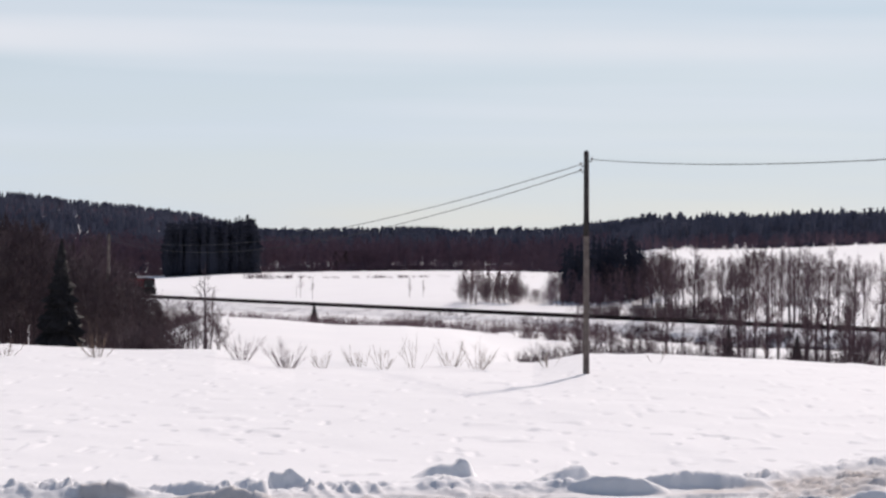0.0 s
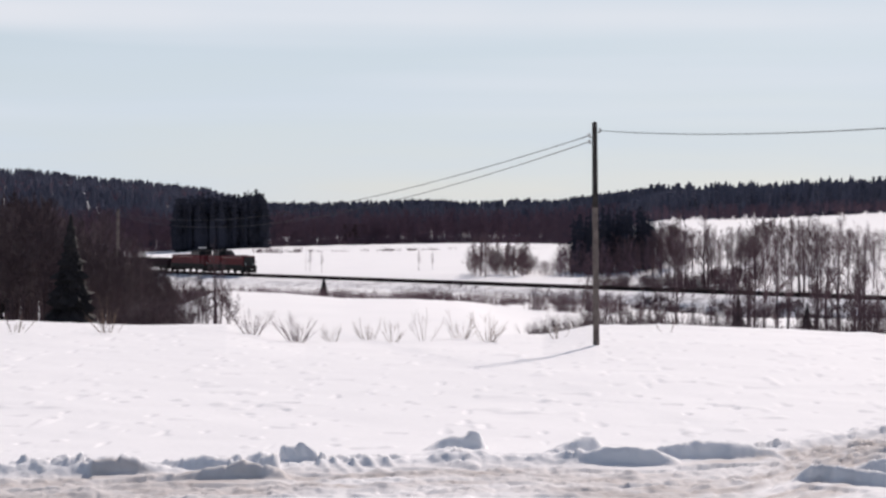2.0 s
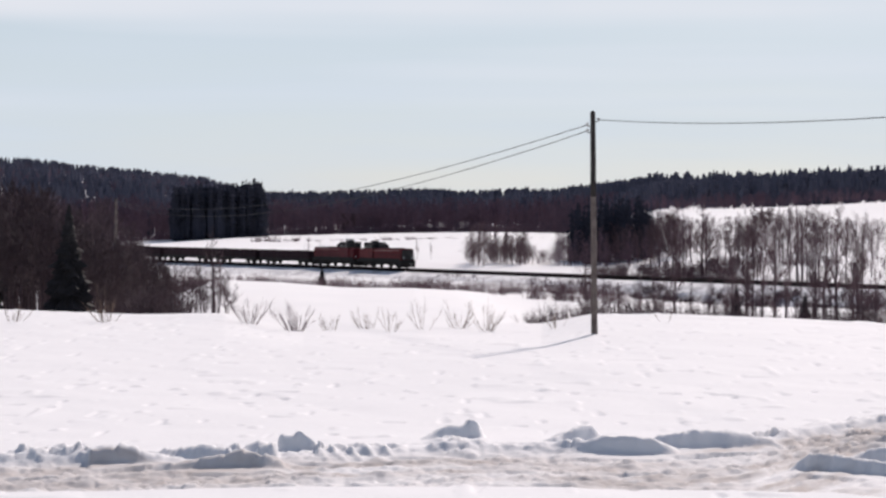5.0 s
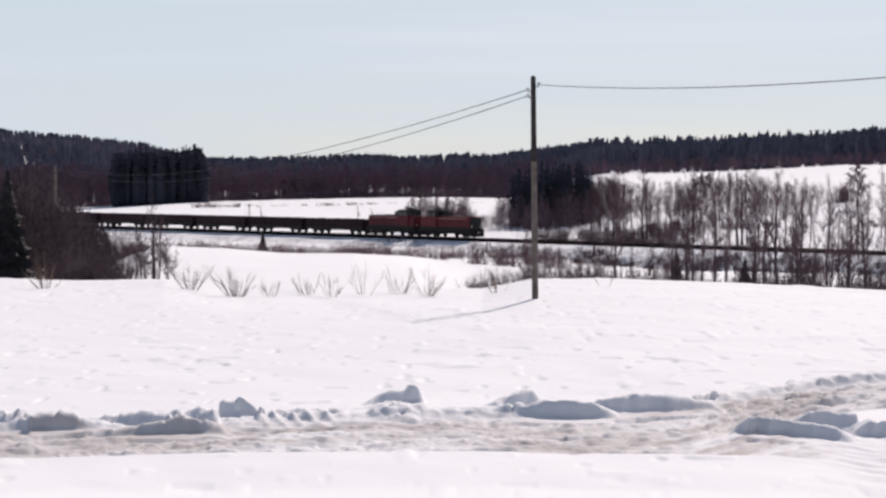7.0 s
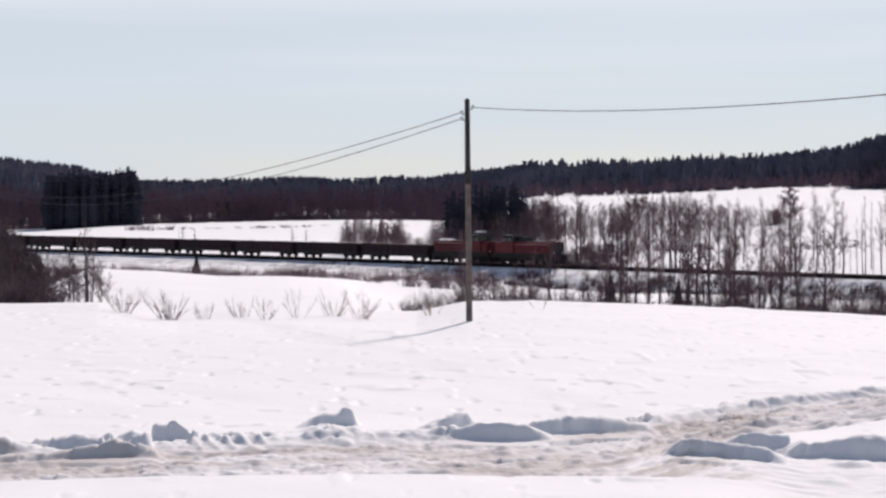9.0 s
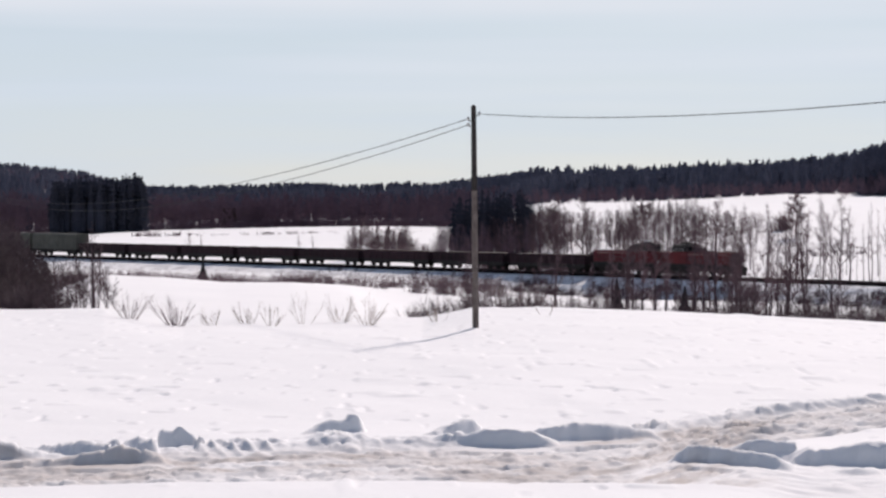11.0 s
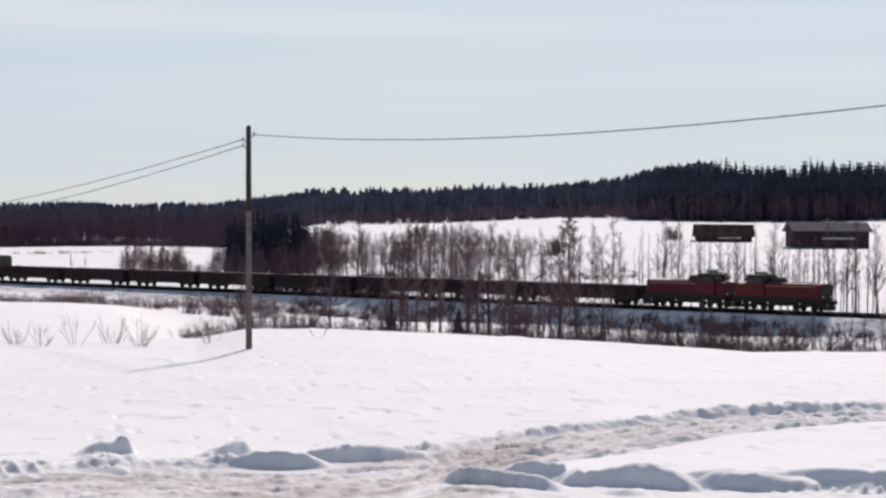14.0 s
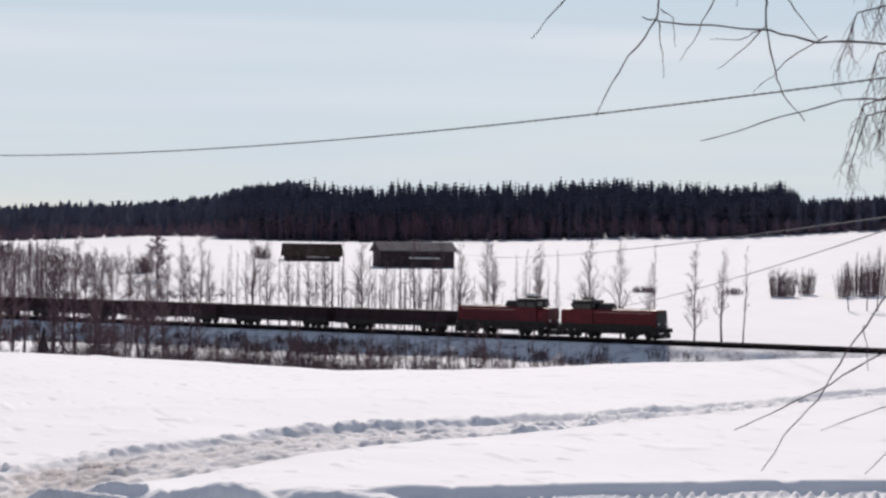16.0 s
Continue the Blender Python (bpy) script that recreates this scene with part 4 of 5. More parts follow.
def joined(name, protos, places, mat, label, category):
    """Many copies of a few forms, joined into one mesh that nobody could count. places: (x, y, z, turn, size, form)."""
    vs, fs, k = [], [], 0
    forms = [(np.array(g.v), g.f) for g in protos]
    counts = []
    for x, y, z, turn, size, form in places:
        v, f = forms[form % len(forms)]
        c, s = math.cos(turn), math.sin(turn)
        sx = size if not isinstance(size, tuple) else size[0]
        sz = size if not isinstance(size, tuple) else size[1]
        w = np.empty_like(v)
        w[:, 0], w[:, 1], w[:, 2] = x + (v[:, 0] * c - v[:, 1] * s) * sx, y + (v[:, 0] * s + v[:, 1] * c) * sx, z + v[:, 2] * sz
        vs.append(w)
        fs += [tuple(i + k for i in q) for q in f]
        k += len(v)
    me = bpy.data.meshes.new(name)
    me.from_pydata(np.concatenate(vs).tolist(), [], fs)
    me.materials.append(mat)
    me.update()
    return tagged(new(name, me), label, category, kind="stuff")


def tree_thing(name, trunk_me, crown_me, h, d, turn, size, label, group):
    x, y = at(h, d)
    ob = thing(name, pose(x, y, ground_z(x, y), 0, 0, turn) , label, "tree", group)
    ob.scale = (size, size, size)
    part("trunk", trunk_me, None, ob)
    part("crown", crown_me, None, ob)
    return ob


RND = random.Random(5)
SPRUCES = [spruce(s, 15, 3.0 + 0.4 * (s % 3), 16, 7, (0.8, 1.0, 0.9)[s % 3]) for s in range(6)]
PINES = [spruce(20 + s, 15, 2.2 + 0.4 * (s % 2), 13, 8, round_top=True) for s in range(4)]
RIDGE = SPRUCES[:3] + PINES + PINES[:2]
FAR_SPRUCES = [spruce(30 + s, 15, 3.0, 7, 6, 0.75, s > 1) for s in range(4)]
CROWNS = [spruce(50 + s, 15, 2.0 + 0.5 * (s % 3), 11, 6, (0.7, 1.0, 0.85)[s % 3], s % 3 > 0, 0.45) for s in range(9)]


def one_mesh(pair):
    a, b = pair
    k = len(a.v)
    a.v += b.v
    a.f += [tuple(i + k for i in q) for q in b.f]
    return a


BARE_FAR = [one_mesh(bare_tree(40 + s, 13, 12, 5, thin=0.06, crown=0.2, spread_=0.32, depth=2, base_r=0.15)) for s in range(5)]
BARE_NEAR = [one_mesh(bare_tree(60 + s, 8, 16, 5, thin=0.022, crown=0.12, spread_=0.34, depth=2, base_r=0.075)) for s in range(6)]
GULLY_TREES = [one_mesh(bare_tree(160 + s, 8, 22, 5, thin=0.019, crown=0.3, spread_=0.26, depth=2, base_r=0.07, rise=1.3)) for s in range(6)]
THICKET = []
for s in range(6):
    g, rnd = Geo(), random.Random(80 + s)
    for _ in range(18):
        a, lean, ln = rnd.uniform(0, 6.3), rnd.uniform(0.03, 0.4), rnd.uniform(1.0, 3.2)
        p = Vector((rnd.uniform(-0.5, 0.5), rnd.uniform(-0.5, 0.5), -0.3))
        way = Vector((math.cos(a) * lean, math.sin(a) * lean, 1)).normalized()
        tip = p + way * ln + Vector((0, 0, 0.1))
        g.tube([p, p + way * ln * 0.5, tip], [0.028, 0.019, 0.007], 3, False)
        for _ in range(6):
            f = rnd.uniform(0.3, 0.9)
            q = p + way * ln * f
            w2 = (way + Vector((rnd.uniform(-1, 1), rnd.uniform(-1, 1), rnd.uniform(0, 0.5))) * 0.7).normalized()
            g.tube([q, q + w2 * ln * rnd.uniform(0.2, 0.4)], [0.01, 0.005], 3, False)
    THICKET.append(g)

def wood(name, protos, mat, label, area, n, tall, tops=SKYLINE, uneven=(0.72, 1.0), slim=(0.7, 1.1), category="woodland", edge=0, high=None, even=1.3):
    """A wood over headings and distances, area (h0, h1, d0, d1), whose crowns reach up to the line tops; tall: height of the forms."""
    places = []
    h0, h1, d0, d1 = area
    for _ in range(n):
        h, d = RND.uniform(h0, h1), d0 + (d1 - d0) * RND.random() ** even
        d += edge * float(WOOD_D(h))  # distances past the wood's edge
        x, y = at(h, d)
        z = ground_z(x, y) - 0.2
        top = EYE_Z + d * math.tan(radians(float(tops(h))))
        u = RND.uniform(*uneven)
        u *= 1.0 + 0.09 * float(lattice_noise(h * 1.3, 0.5, 9)) + (0.1 if RND.random() < 0.03 else 0)
        size = max(0.2, (high or top - z) * u / tall)
        places.append((x, y, z, RND.uniform(0, 6.3), (size ** 0.5 * RND.uniform(*slim), size), RND.randrange(9)))
    return joined(name, protos, places, mat, label, category)


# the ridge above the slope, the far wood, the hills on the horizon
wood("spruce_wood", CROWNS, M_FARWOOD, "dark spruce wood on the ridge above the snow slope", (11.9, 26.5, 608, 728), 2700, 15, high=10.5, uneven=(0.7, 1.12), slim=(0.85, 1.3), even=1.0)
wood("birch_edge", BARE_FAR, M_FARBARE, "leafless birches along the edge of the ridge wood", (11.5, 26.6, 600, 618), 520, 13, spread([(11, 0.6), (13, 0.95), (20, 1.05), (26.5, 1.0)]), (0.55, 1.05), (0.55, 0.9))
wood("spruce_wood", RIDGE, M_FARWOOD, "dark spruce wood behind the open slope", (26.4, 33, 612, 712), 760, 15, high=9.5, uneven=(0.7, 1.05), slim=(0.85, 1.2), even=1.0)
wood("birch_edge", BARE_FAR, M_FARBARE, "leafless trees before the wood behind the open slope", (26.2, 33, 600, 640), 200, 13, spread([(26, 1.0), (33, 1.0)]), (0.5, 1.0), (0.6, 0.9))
LOW_WOOD = spread([(-20, 0.5), (-6, 0.35), (1, 0.4), (3, 0.6), (6, 0.6), (12, 0.95)])
wood("spruce_wood", RIDGE, M_FARWOOD, "scattered dark spruces along the far slope", (1.2, 12.4, 2, 90), 420, 15, LOW_WOOD, (0.4, 1.0), (0.7, 1.0), edge=1)
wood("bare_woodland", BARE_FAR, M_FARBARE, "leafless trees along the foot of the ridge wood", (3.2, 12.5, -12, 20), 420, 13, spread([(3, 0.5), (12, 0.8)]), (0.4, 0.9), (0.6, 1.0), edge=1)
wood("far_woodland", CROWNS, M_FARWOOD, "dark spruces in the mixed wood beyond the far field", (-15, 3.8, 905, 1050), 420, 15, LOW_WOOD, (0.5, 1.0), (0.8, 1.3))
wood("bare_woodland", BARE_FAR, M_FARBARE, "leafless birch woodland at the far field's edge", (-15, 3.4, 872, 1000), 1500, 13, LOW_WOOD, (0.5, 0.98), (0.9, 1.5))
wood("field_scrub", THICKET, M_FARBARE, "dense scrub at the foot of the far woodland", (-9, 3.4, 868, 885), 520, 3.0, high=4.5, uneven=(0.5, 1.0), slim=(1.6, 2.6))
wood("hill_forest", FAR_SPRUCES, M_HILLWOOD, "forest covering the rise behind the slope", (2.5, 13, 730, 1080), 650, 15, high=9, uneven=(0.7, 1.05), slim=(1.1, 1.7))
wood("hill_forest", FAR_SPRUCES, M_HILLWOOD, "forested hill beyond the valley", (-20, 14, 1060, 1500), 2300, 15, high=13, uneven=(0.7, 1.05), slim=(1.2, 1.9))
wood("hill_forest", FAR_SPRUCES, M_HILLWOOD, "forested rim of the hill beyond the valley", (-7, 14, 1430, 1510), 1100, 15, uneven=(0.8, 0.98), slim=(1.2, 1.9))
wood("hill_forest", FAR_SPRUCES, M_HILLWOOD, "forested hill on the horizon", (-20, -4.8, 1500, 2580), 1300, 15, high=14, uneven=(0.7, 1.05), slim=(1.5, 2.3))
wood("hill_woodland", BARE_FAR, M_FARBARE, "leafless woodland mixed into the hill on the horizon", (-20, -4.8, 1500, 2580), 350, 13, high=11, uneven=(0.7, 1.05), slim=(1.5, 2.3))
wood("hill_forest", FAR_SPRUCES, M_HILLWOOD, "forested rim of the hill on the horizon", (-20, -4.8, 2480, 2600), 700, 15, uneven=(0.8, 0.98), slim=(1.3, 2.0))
CLUMP = spread([(-9, 0.7), (-8.3, 0.78), (-7.6, 0.86), (-6.9, 0.78), (-6.4, 0.9), (-6.0, 0.85), (-5, 0.5)])
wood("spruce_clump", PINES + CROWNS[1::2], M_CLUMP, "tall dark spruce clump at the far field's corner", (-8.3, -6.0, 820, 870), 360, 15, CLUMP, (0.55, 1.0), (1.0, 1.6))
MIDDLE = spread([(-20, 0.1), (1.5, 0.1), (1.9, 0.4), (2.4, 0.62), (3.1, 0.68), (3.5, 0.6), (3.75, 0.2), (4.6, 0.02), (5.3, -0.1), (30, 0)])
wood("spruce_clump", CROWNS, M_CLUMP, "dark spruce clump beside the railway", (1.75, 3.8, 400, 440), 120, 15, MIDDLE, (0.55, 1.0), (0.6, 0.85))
wood("bare_woodland", BARE_FAR, M_FARBARE, "leafless trees mixed into the spruce clump", (1.4, 4.8, 430, 445), 60, 13, MIDDLE, (0.5, 0.9), (0.5, 0.9))
wood("bare_woodland", BARE_NEAR, M_FARBARE, "brown leafless growth round the foot of the spruce clump", (1.3, 4.8, 385, 400), 60, 8, high=6.5, uneven=(0.4, 1.0), slim=(0.7, 1.1))
wood("bare_woodland", GULLY_TREES, M_TWIG, "close stand of leafless alders beyond the track", (-0.85, 0.7, 388, 404), 75, 8, high=7.2, uneven=(0.45, 1.08), slim=(0.6, 0.95))
wood("bare_woodland", BARE_NEAR, M_TWIG, "leafless alder growth round the spruce clump", (-0.9, 9.6, 385, 470), 560, 8, spread([(-5, -0.75), (-0.6, -0.6), (0.3, -0.5), (1.1, -0.95), (1.7, -0.5), (2.5, -0.2), (6, -0.05), (7.5, 0.1), (9, -0.2)]), (0.5, 1.05), (0.7, 1.1))
# the gully wood before the track, and the thicket along the track
GULLY = spread([(-30, 0.1), (-13, 0.4), (-11.6, 0.3), (-10.5, 0.0), (-10.1, -0.8), (-9, -0.95), (-8.2, -1.2), (-7.3, -1.35), (-6.6, -1.75), (0, -2)])
BEHIND = spread([(-30, 0.3), (-11, 0.35), (-9.8, 0.1), (-9.3, -0.4), (-8.8, -0.8), (-7.6, -0.95), (0, -1.2)])
wood("gully_wood", GULLY_TREES, M_BARK, "dense dark leafless wood in the gully behind the snowfield", (-20, -8.3, 116, 200), 680, 8, GULLY, (0.6, 1.05), (0.8, 1.3))
wood("gully_wood", GULLY_TREES, M_BARK, "open leafless birches at the end of the gully wood", (-8.5, -6.7, 114, 190), 28, 8, GULLY, (0.55, 1.05), (0.7, 1.1))
wood("gully_wood", GULLY_TREES, M_BARK, "dark leafless wood deeper in the gully", (-14, -8.85, 225, 320), 240, 8, BEHIND, (0.55, 1.05), (0.9, 1.4))
wood("gully_scrub", THICKET, M_BARK, "dark scrub along the snowfield's edge", (-9.4, -7.9, 104, 118), 34, 3.0, high=1.9, uneven=(0.5, 1.0), slim=(0.9, 1.5))
THICK = spread([(-9, -2.3), (-0.3, -2.35), (1, -2.25), (2.4, -2.0), (9, -2.0), (14, -2.15), (19, -2.3), (22.5, -2.55), (30, -2.5)])
wood("alder_thicket", THICKET, M_BARK, "leafless alder thicket below the railway bank", (0.7, 21.6, 118, 210), 315, 3.0, THICK, (0.45, 1.1), (0.8, 1.4))
SCRUB = []
for s in range(5):
    g, rnd = Geo(), random.Random(180 + s)
    for _ in range(16):
        a, lean, ln = rnd.uniform(0, 6.3), rnd.uniform(0.03, 0.6), rnd.uniform(0.7, 2.6)
        p = Vector((rnd.uniform(-1.6, 1.6), rnd.uniform(-0.9, 0.9), -0.3))
        way = Vector((math.cos(a) * lean, math.sin(a) * lean, 1)).normalized()
        g.tube([p, p + way * ln * 0.6, p + way * ln + Vector((0, 0, -0.15 * lean))], [0.06, 0.045, 0.02], 3, False)
        for _ in range(3):
            q = p + way * ln * rnd.uniform(0.2, 0.8)
            g.tube([q, q + (way + Vector((rnd.uniform(-1, 1), rnd.uniform(-1, 1), rnd.uniform(-0.4, 0.4)))).normalized() * ln * 0.4], [0.05, 0.02], 3, False)
    SCRUB.append(g)
bank_scrub = []
for _ in range(1500):  # tufts on the bank's own slope, thickest in the middle
    s, y = RND.uniform(90, 290), 5.2 + 9 * RND.random() ** 0.8
    keep = noise.noise((s / 6, y / 2.2, 5)) + 0.22 - 0.3 * max(0, (s - 255) / 30)
    p = TRACK + ALONG * s + ACROSS * y
    if RND.random() < keep * 1.8:
        q = RND.uniform(0.2, 0.55)
        bank_scrub.append((p.x, p.y, RAIL_Z - 0.9 - 0.36 * (y - 3.4) + 0.1 * (y > 9), RND.uniform(0, 6.3), (q * 1.3, q * 1.5), RND.randrange(5)))
joined("bank_scrub", SCRUB, bank_scrub, M_BARK, "low dark scrub and dry stalks on the railway bank", "scrub")
wood("alder_thicket", THICKET, M_TWIG, "low leafless scrub at the foot of the railway bank", (-8.5, 3.0, 275, 335), 300, 3.0, spread([(-9, -1.5), (4, -1.75)]), (0.6, 1.1), (1.1, 1.9))
wood("field_scrub", THICKET, M_TWIG, "low scrub along a ditch across the slope", (5.0, 12.5, 362, 382), 90, 3.0, spread([(2, -0.95), (12, -1.0)]), (0.4, 1.0), (1.0, 1.6))
for _ in range(2):
    wood("trackside_scrub", THICKET, M_TWIG, "dense brown scrub beside the railway", (2.3 + _, 6.2 + 2 * _, 335 - 30 * _, 372 - 35 * _), 330 - 140 * _, 3.0, high=2.3 - 0.7 * _, uneven=(0.5, 1.0), slim=(1.0, 1.7))
wood("field_scrub", THICKET, M_TWIG, "low scrub on the far field's edge", (-6.3, 1.0, 690, 730), 60, 3.0, spread([(-7, -0.55), (2, -0.6)]), (0.5, 1.0), (1.6, 2.6))

# single leafless birches, along the track and before it
BIRCHES = []
for s in range(8):
    a, b = bare_tree(10 + s, 10, 28, 6, thin=0.0075, crown=0.22 + 0.04 * (s % 4), spread_=0.19 + 0.03 * (s % 3), base_r=0.115 + 0.03 * (s % 2), rise=1.7)
    BIRCHES.append((a.mesh("birch_trunk", M_BARK, True), b.mesh("birch_crown", M_TWIG)))


for s in range(5):  # thin young stems
    a, b = bare_tree(110 + s, 10, 16, 4, thin=0.01, crown=0.3, spread_=0.11, base_r=0.085, rise=2.0)
    BIRCHES.append((a.mesh("birch_trunk", M_BARK, True), b.mesh("birch_crown", M_TWIG)))


def birch(h, d, top, form, label="slender leafless birch in the snow beside the railway", group="birches along the railway"):
    x, y = at(h, d)
    tall = EYE_Z + d * math.tan(radians(top)) - ground_z(x, y)
    return tree_thing("birch", *BIRCHES[form % 13], h, d, RND.uniform(0, 360), tall / 10, label, group)


for h in np.concatenate([np.arange(3.9, 8.0, 0.062), np.arange(8.0, 11.3, 0.17)]):
    hh = h + RND.uniform(-0.2, 0.2)
    birch(hh, float(track_distance(hh)) + RND.uniform(9, 70), RND.uniform(-0.7, 0.25), RND.randrange(13))
# those past the clump stand singly before the open slope
for k, h in enumerate((11.45, 11.7, 12.23, 12.79, 13.16, 13.68, 13.9, 14.2, 14.6, 15.06, 15.49, 16.12, 16.87, 16.95, 17.32, 17.55, 17.93, 18.11, 18.68, 18.87, 19.71, 19.9, 20.04, 20.5, 21.17, 22.08, 22.8, 22.92, 23.93, 24.62, 25.14, 27.75, 28.2, 28.45)):
    birch(h, float(track_distance(h)) + (8 + 5 * (k % 4) if h < 26 else 90), 0.3 - 0.1 * (k % 3) - 0.3 * (k % 5 == 1), (0, 3, 8, 5, 2, 6, 10)[k % 7])
for h in np.concatenate([np.arange(11.4, 14.4, 0.15), np.arange(14.4, 17.8, 0.065), np.arange(17.8, 20.6, 0.15)]):  # young growth between them
    hh = h + RND.uniform(-0.1, 0.1)
    birch(hh, float(track_distance(hh)) + RND.uniform(8, 45), RND.uniform(-0.95, 0.0), 8 + RND.randrange(5))
for h in np.arange(2.0, 11.5, 0.17):
    birch(h + RND.uniform(-0.15, 0.15), RND.uniform(125, 215), RND.uniform(-1.7, -0.1) if RND.random() < 0.55 else RND.uniform(-2.2, -1.6), RND.randrange(13), "leafless birch standing before the railway bank", "birches before the railway")
for h in np.arange(11.6, 20.5, 0.24):
    birch(h + RND.uniform(-0.15, 0.15), RND.uniform(125, 200), RND.uniform(-2.4, -1.7), RND.randrange(13), "leafless birch standing before the railway bank", "birches before the railway")
for h, top in ((9.93, -0.75), (10.12, -0.6), (8.38, 0.2), (7.83, -0.3), (9.0, -0.2), (18.65, -1.95), (23.3, -2.35)):
    birch(h, 180, top, 1, "leafless birch standing before the railway bank", "birches before the railway")
for h in (-7.15, -5.0, -4.6, -4.9, -2.15, -1.8, -8.4, -9.1):
    near = h in (-7.15, -8.4, -9.1)
    birch(h, 118 if near else 420 + RND.uniform(0, 25), -1.05 if near else RND.uniform(-0.85, -0.6), RND.randrange(13), "thin leafless birch on the snow", "birches by the far field")

# one stout dead-straight stem at the gully's end
stout = bare_tree(77, 8, 12, 4, thin=0.016, crown=0.55, spread_=0.26, base_r=0.2, rise=1.2)
x, y = at(-7.26, 110)
tree_thing("alder", stout[0].mesh("trunk", M_BARK, True), stout[1].mesh("crown", M_BARK), -7.26, 110, 20, (EYE_Z + 110 * math.tan(radians(-0.6)) - ground_z(x, y)) / 8, "straight dark leafless alder at the end of the gully wood", "")

# the oak-like tree on the slope
lone = bare_tree(99, 9, 26, 7, thin=0.045, crown=0.3, spread_=0.36, base_r=0.28, rise=0.25)
lone_me = (lone[0].mesh("trunk", M_TWIG, True), lone[1].mesh("crown", M_TWIG))
x, y = at(10.37, 400)
tree_thing("field_tree", *lone_me, 10.37, 400, 40, (EYE_Z + 400 * math.tan(radians(0.33)) - ground_z(x, y)) / 9, "broad leafless tree standing alone on the snow slope", "")

dome = bare_tree(98, 9, 34, 7, thin=0.03, crown=0.55, spread_=0.5, base_r=0.25, rise=0.6)
dome_me = (dome[0].mesh("trunk", M_TWIG, True), dome[1].mesh("crown", M_TWIG))
for h, d, top in ((6.62, 395, 0.02), (4.25, 405, -0.08)):
    x, y = at(h, d)
    tree_thing("round_tree", *dome_me, h, d, 60 * h, (EYE_Z + d * math.tan(radians(top)) - ground_z(x, y)) / 9, "leafless tree with a dense round brown crown", "")

# the spruce at the edge of the gully wood
big = [spruce(200 + s, 9, 2.2, 44, 15).mesh("spruce_boughs", M_SPRUCE) for s in range(2)]


def single_spruce(h, d, top, k, label):
    x, y = at(h, d)
    z = ground_z(x, y)
    ob = thing("spruce", pose(x, y, z, 0, 0, 50 * k), label, "tree", "spruces")
    size = (EYE_Z + d * math.tan(radians(top)) - z) / 9
    ob.scale = (size, size, size)
    part("trunk", Geo().tube([(0, 0, -0.4), (0, 0, 8)], [0.14, 0.02], 7), M_TWIG, ob)
    part("crown", big[k % 2], None, ob)


single_spruce(-10.85, 114, 0.2, 0, "dark green spruce at the edge of the gully wood")
single_spruce(-12.9, 135, 0.0, 1, "dark green spruce inside the gully wood")
single_spruce(5.9, 205, -1.75, 1, "small dark spruce before the railway bank")
single_spruce(7.6, 190, -1.95, 0, "small dark spruce before the railway bank")
single_spruce(-4.55, 300, -1.3, 1, "small dark spruce below the railway bank")


# ---- farm buildings on the slope ----
def build_barn(name, h, d, length, width, wall, ridge, turn, roof_mat, label):
    x, y = at(h, d)
    z = ground_z(x, y) - 0.2
    b = thing(name, pose(x, y, z, 0, 0, turn), label, "barn", "farm buildings")
    L, W = length / 2, width / 2
    part("wall", Geo().prism([(-W, -1.0), (W, -1.0), (W, wall), (0, ridge - 0.1), (-W, wall)], -L, L), M_BARNWOOD, b, "weathered dark board wall")
    for s in (-1, 1):
        e = 0.7
        g = Geo().prism([(0, ridge), (s * (W + e), wall - e * (ridge - wall) / W), (s * (W + e), wall - e * (ridge - wall) / W + 0.16), (0, ridge + 0.16)], -L - 0.6, L + 0.6)
        part("roof", g, roof_mat, b, "sloping roof")
    for x0 in np.arange(-L + 0.4, L - 0.2, 0.8):
        part("board", Geo().box(x0, x0 + 0.16, -W - 0.05, -W + 0.02, -0.6, wall - 0.05), M_BARNWOOD, b)
    part("door", Geo().box(-L * 0.25, L * 0.05, -W - 0.07, -W + 0.02, -0.4, wall - 0.4), M_TAR, b, "dark barn doors")
    # a plain white strip standing just before the wall
    part("window_band", Geo().box(-L * 0.24, L * 0.6, -W - 0.1, -W - 0.02, wall * 0.52, wall * 0.52 + 0.3), M_WHITE, b, "pale band along the wall")
    return b


build_barn("barn", 16.82, 445, 14.6, 8.0, 3.5, 5.0, -4, M_SHEETROOF, "long dark timber barn with a grey sheet roof")
build_barn("shed", 14.25, 470, 11.2, 6.5, 1.6, 3.6, -10, M_BROWNROOF, "low brown shed on the snow slope")
build_barn("farmhouse", -3.75, 905, 9, 7, 4.5, 8.0, 25, M_BROWNROOF, "small distant farmhouse at the wood's edge")


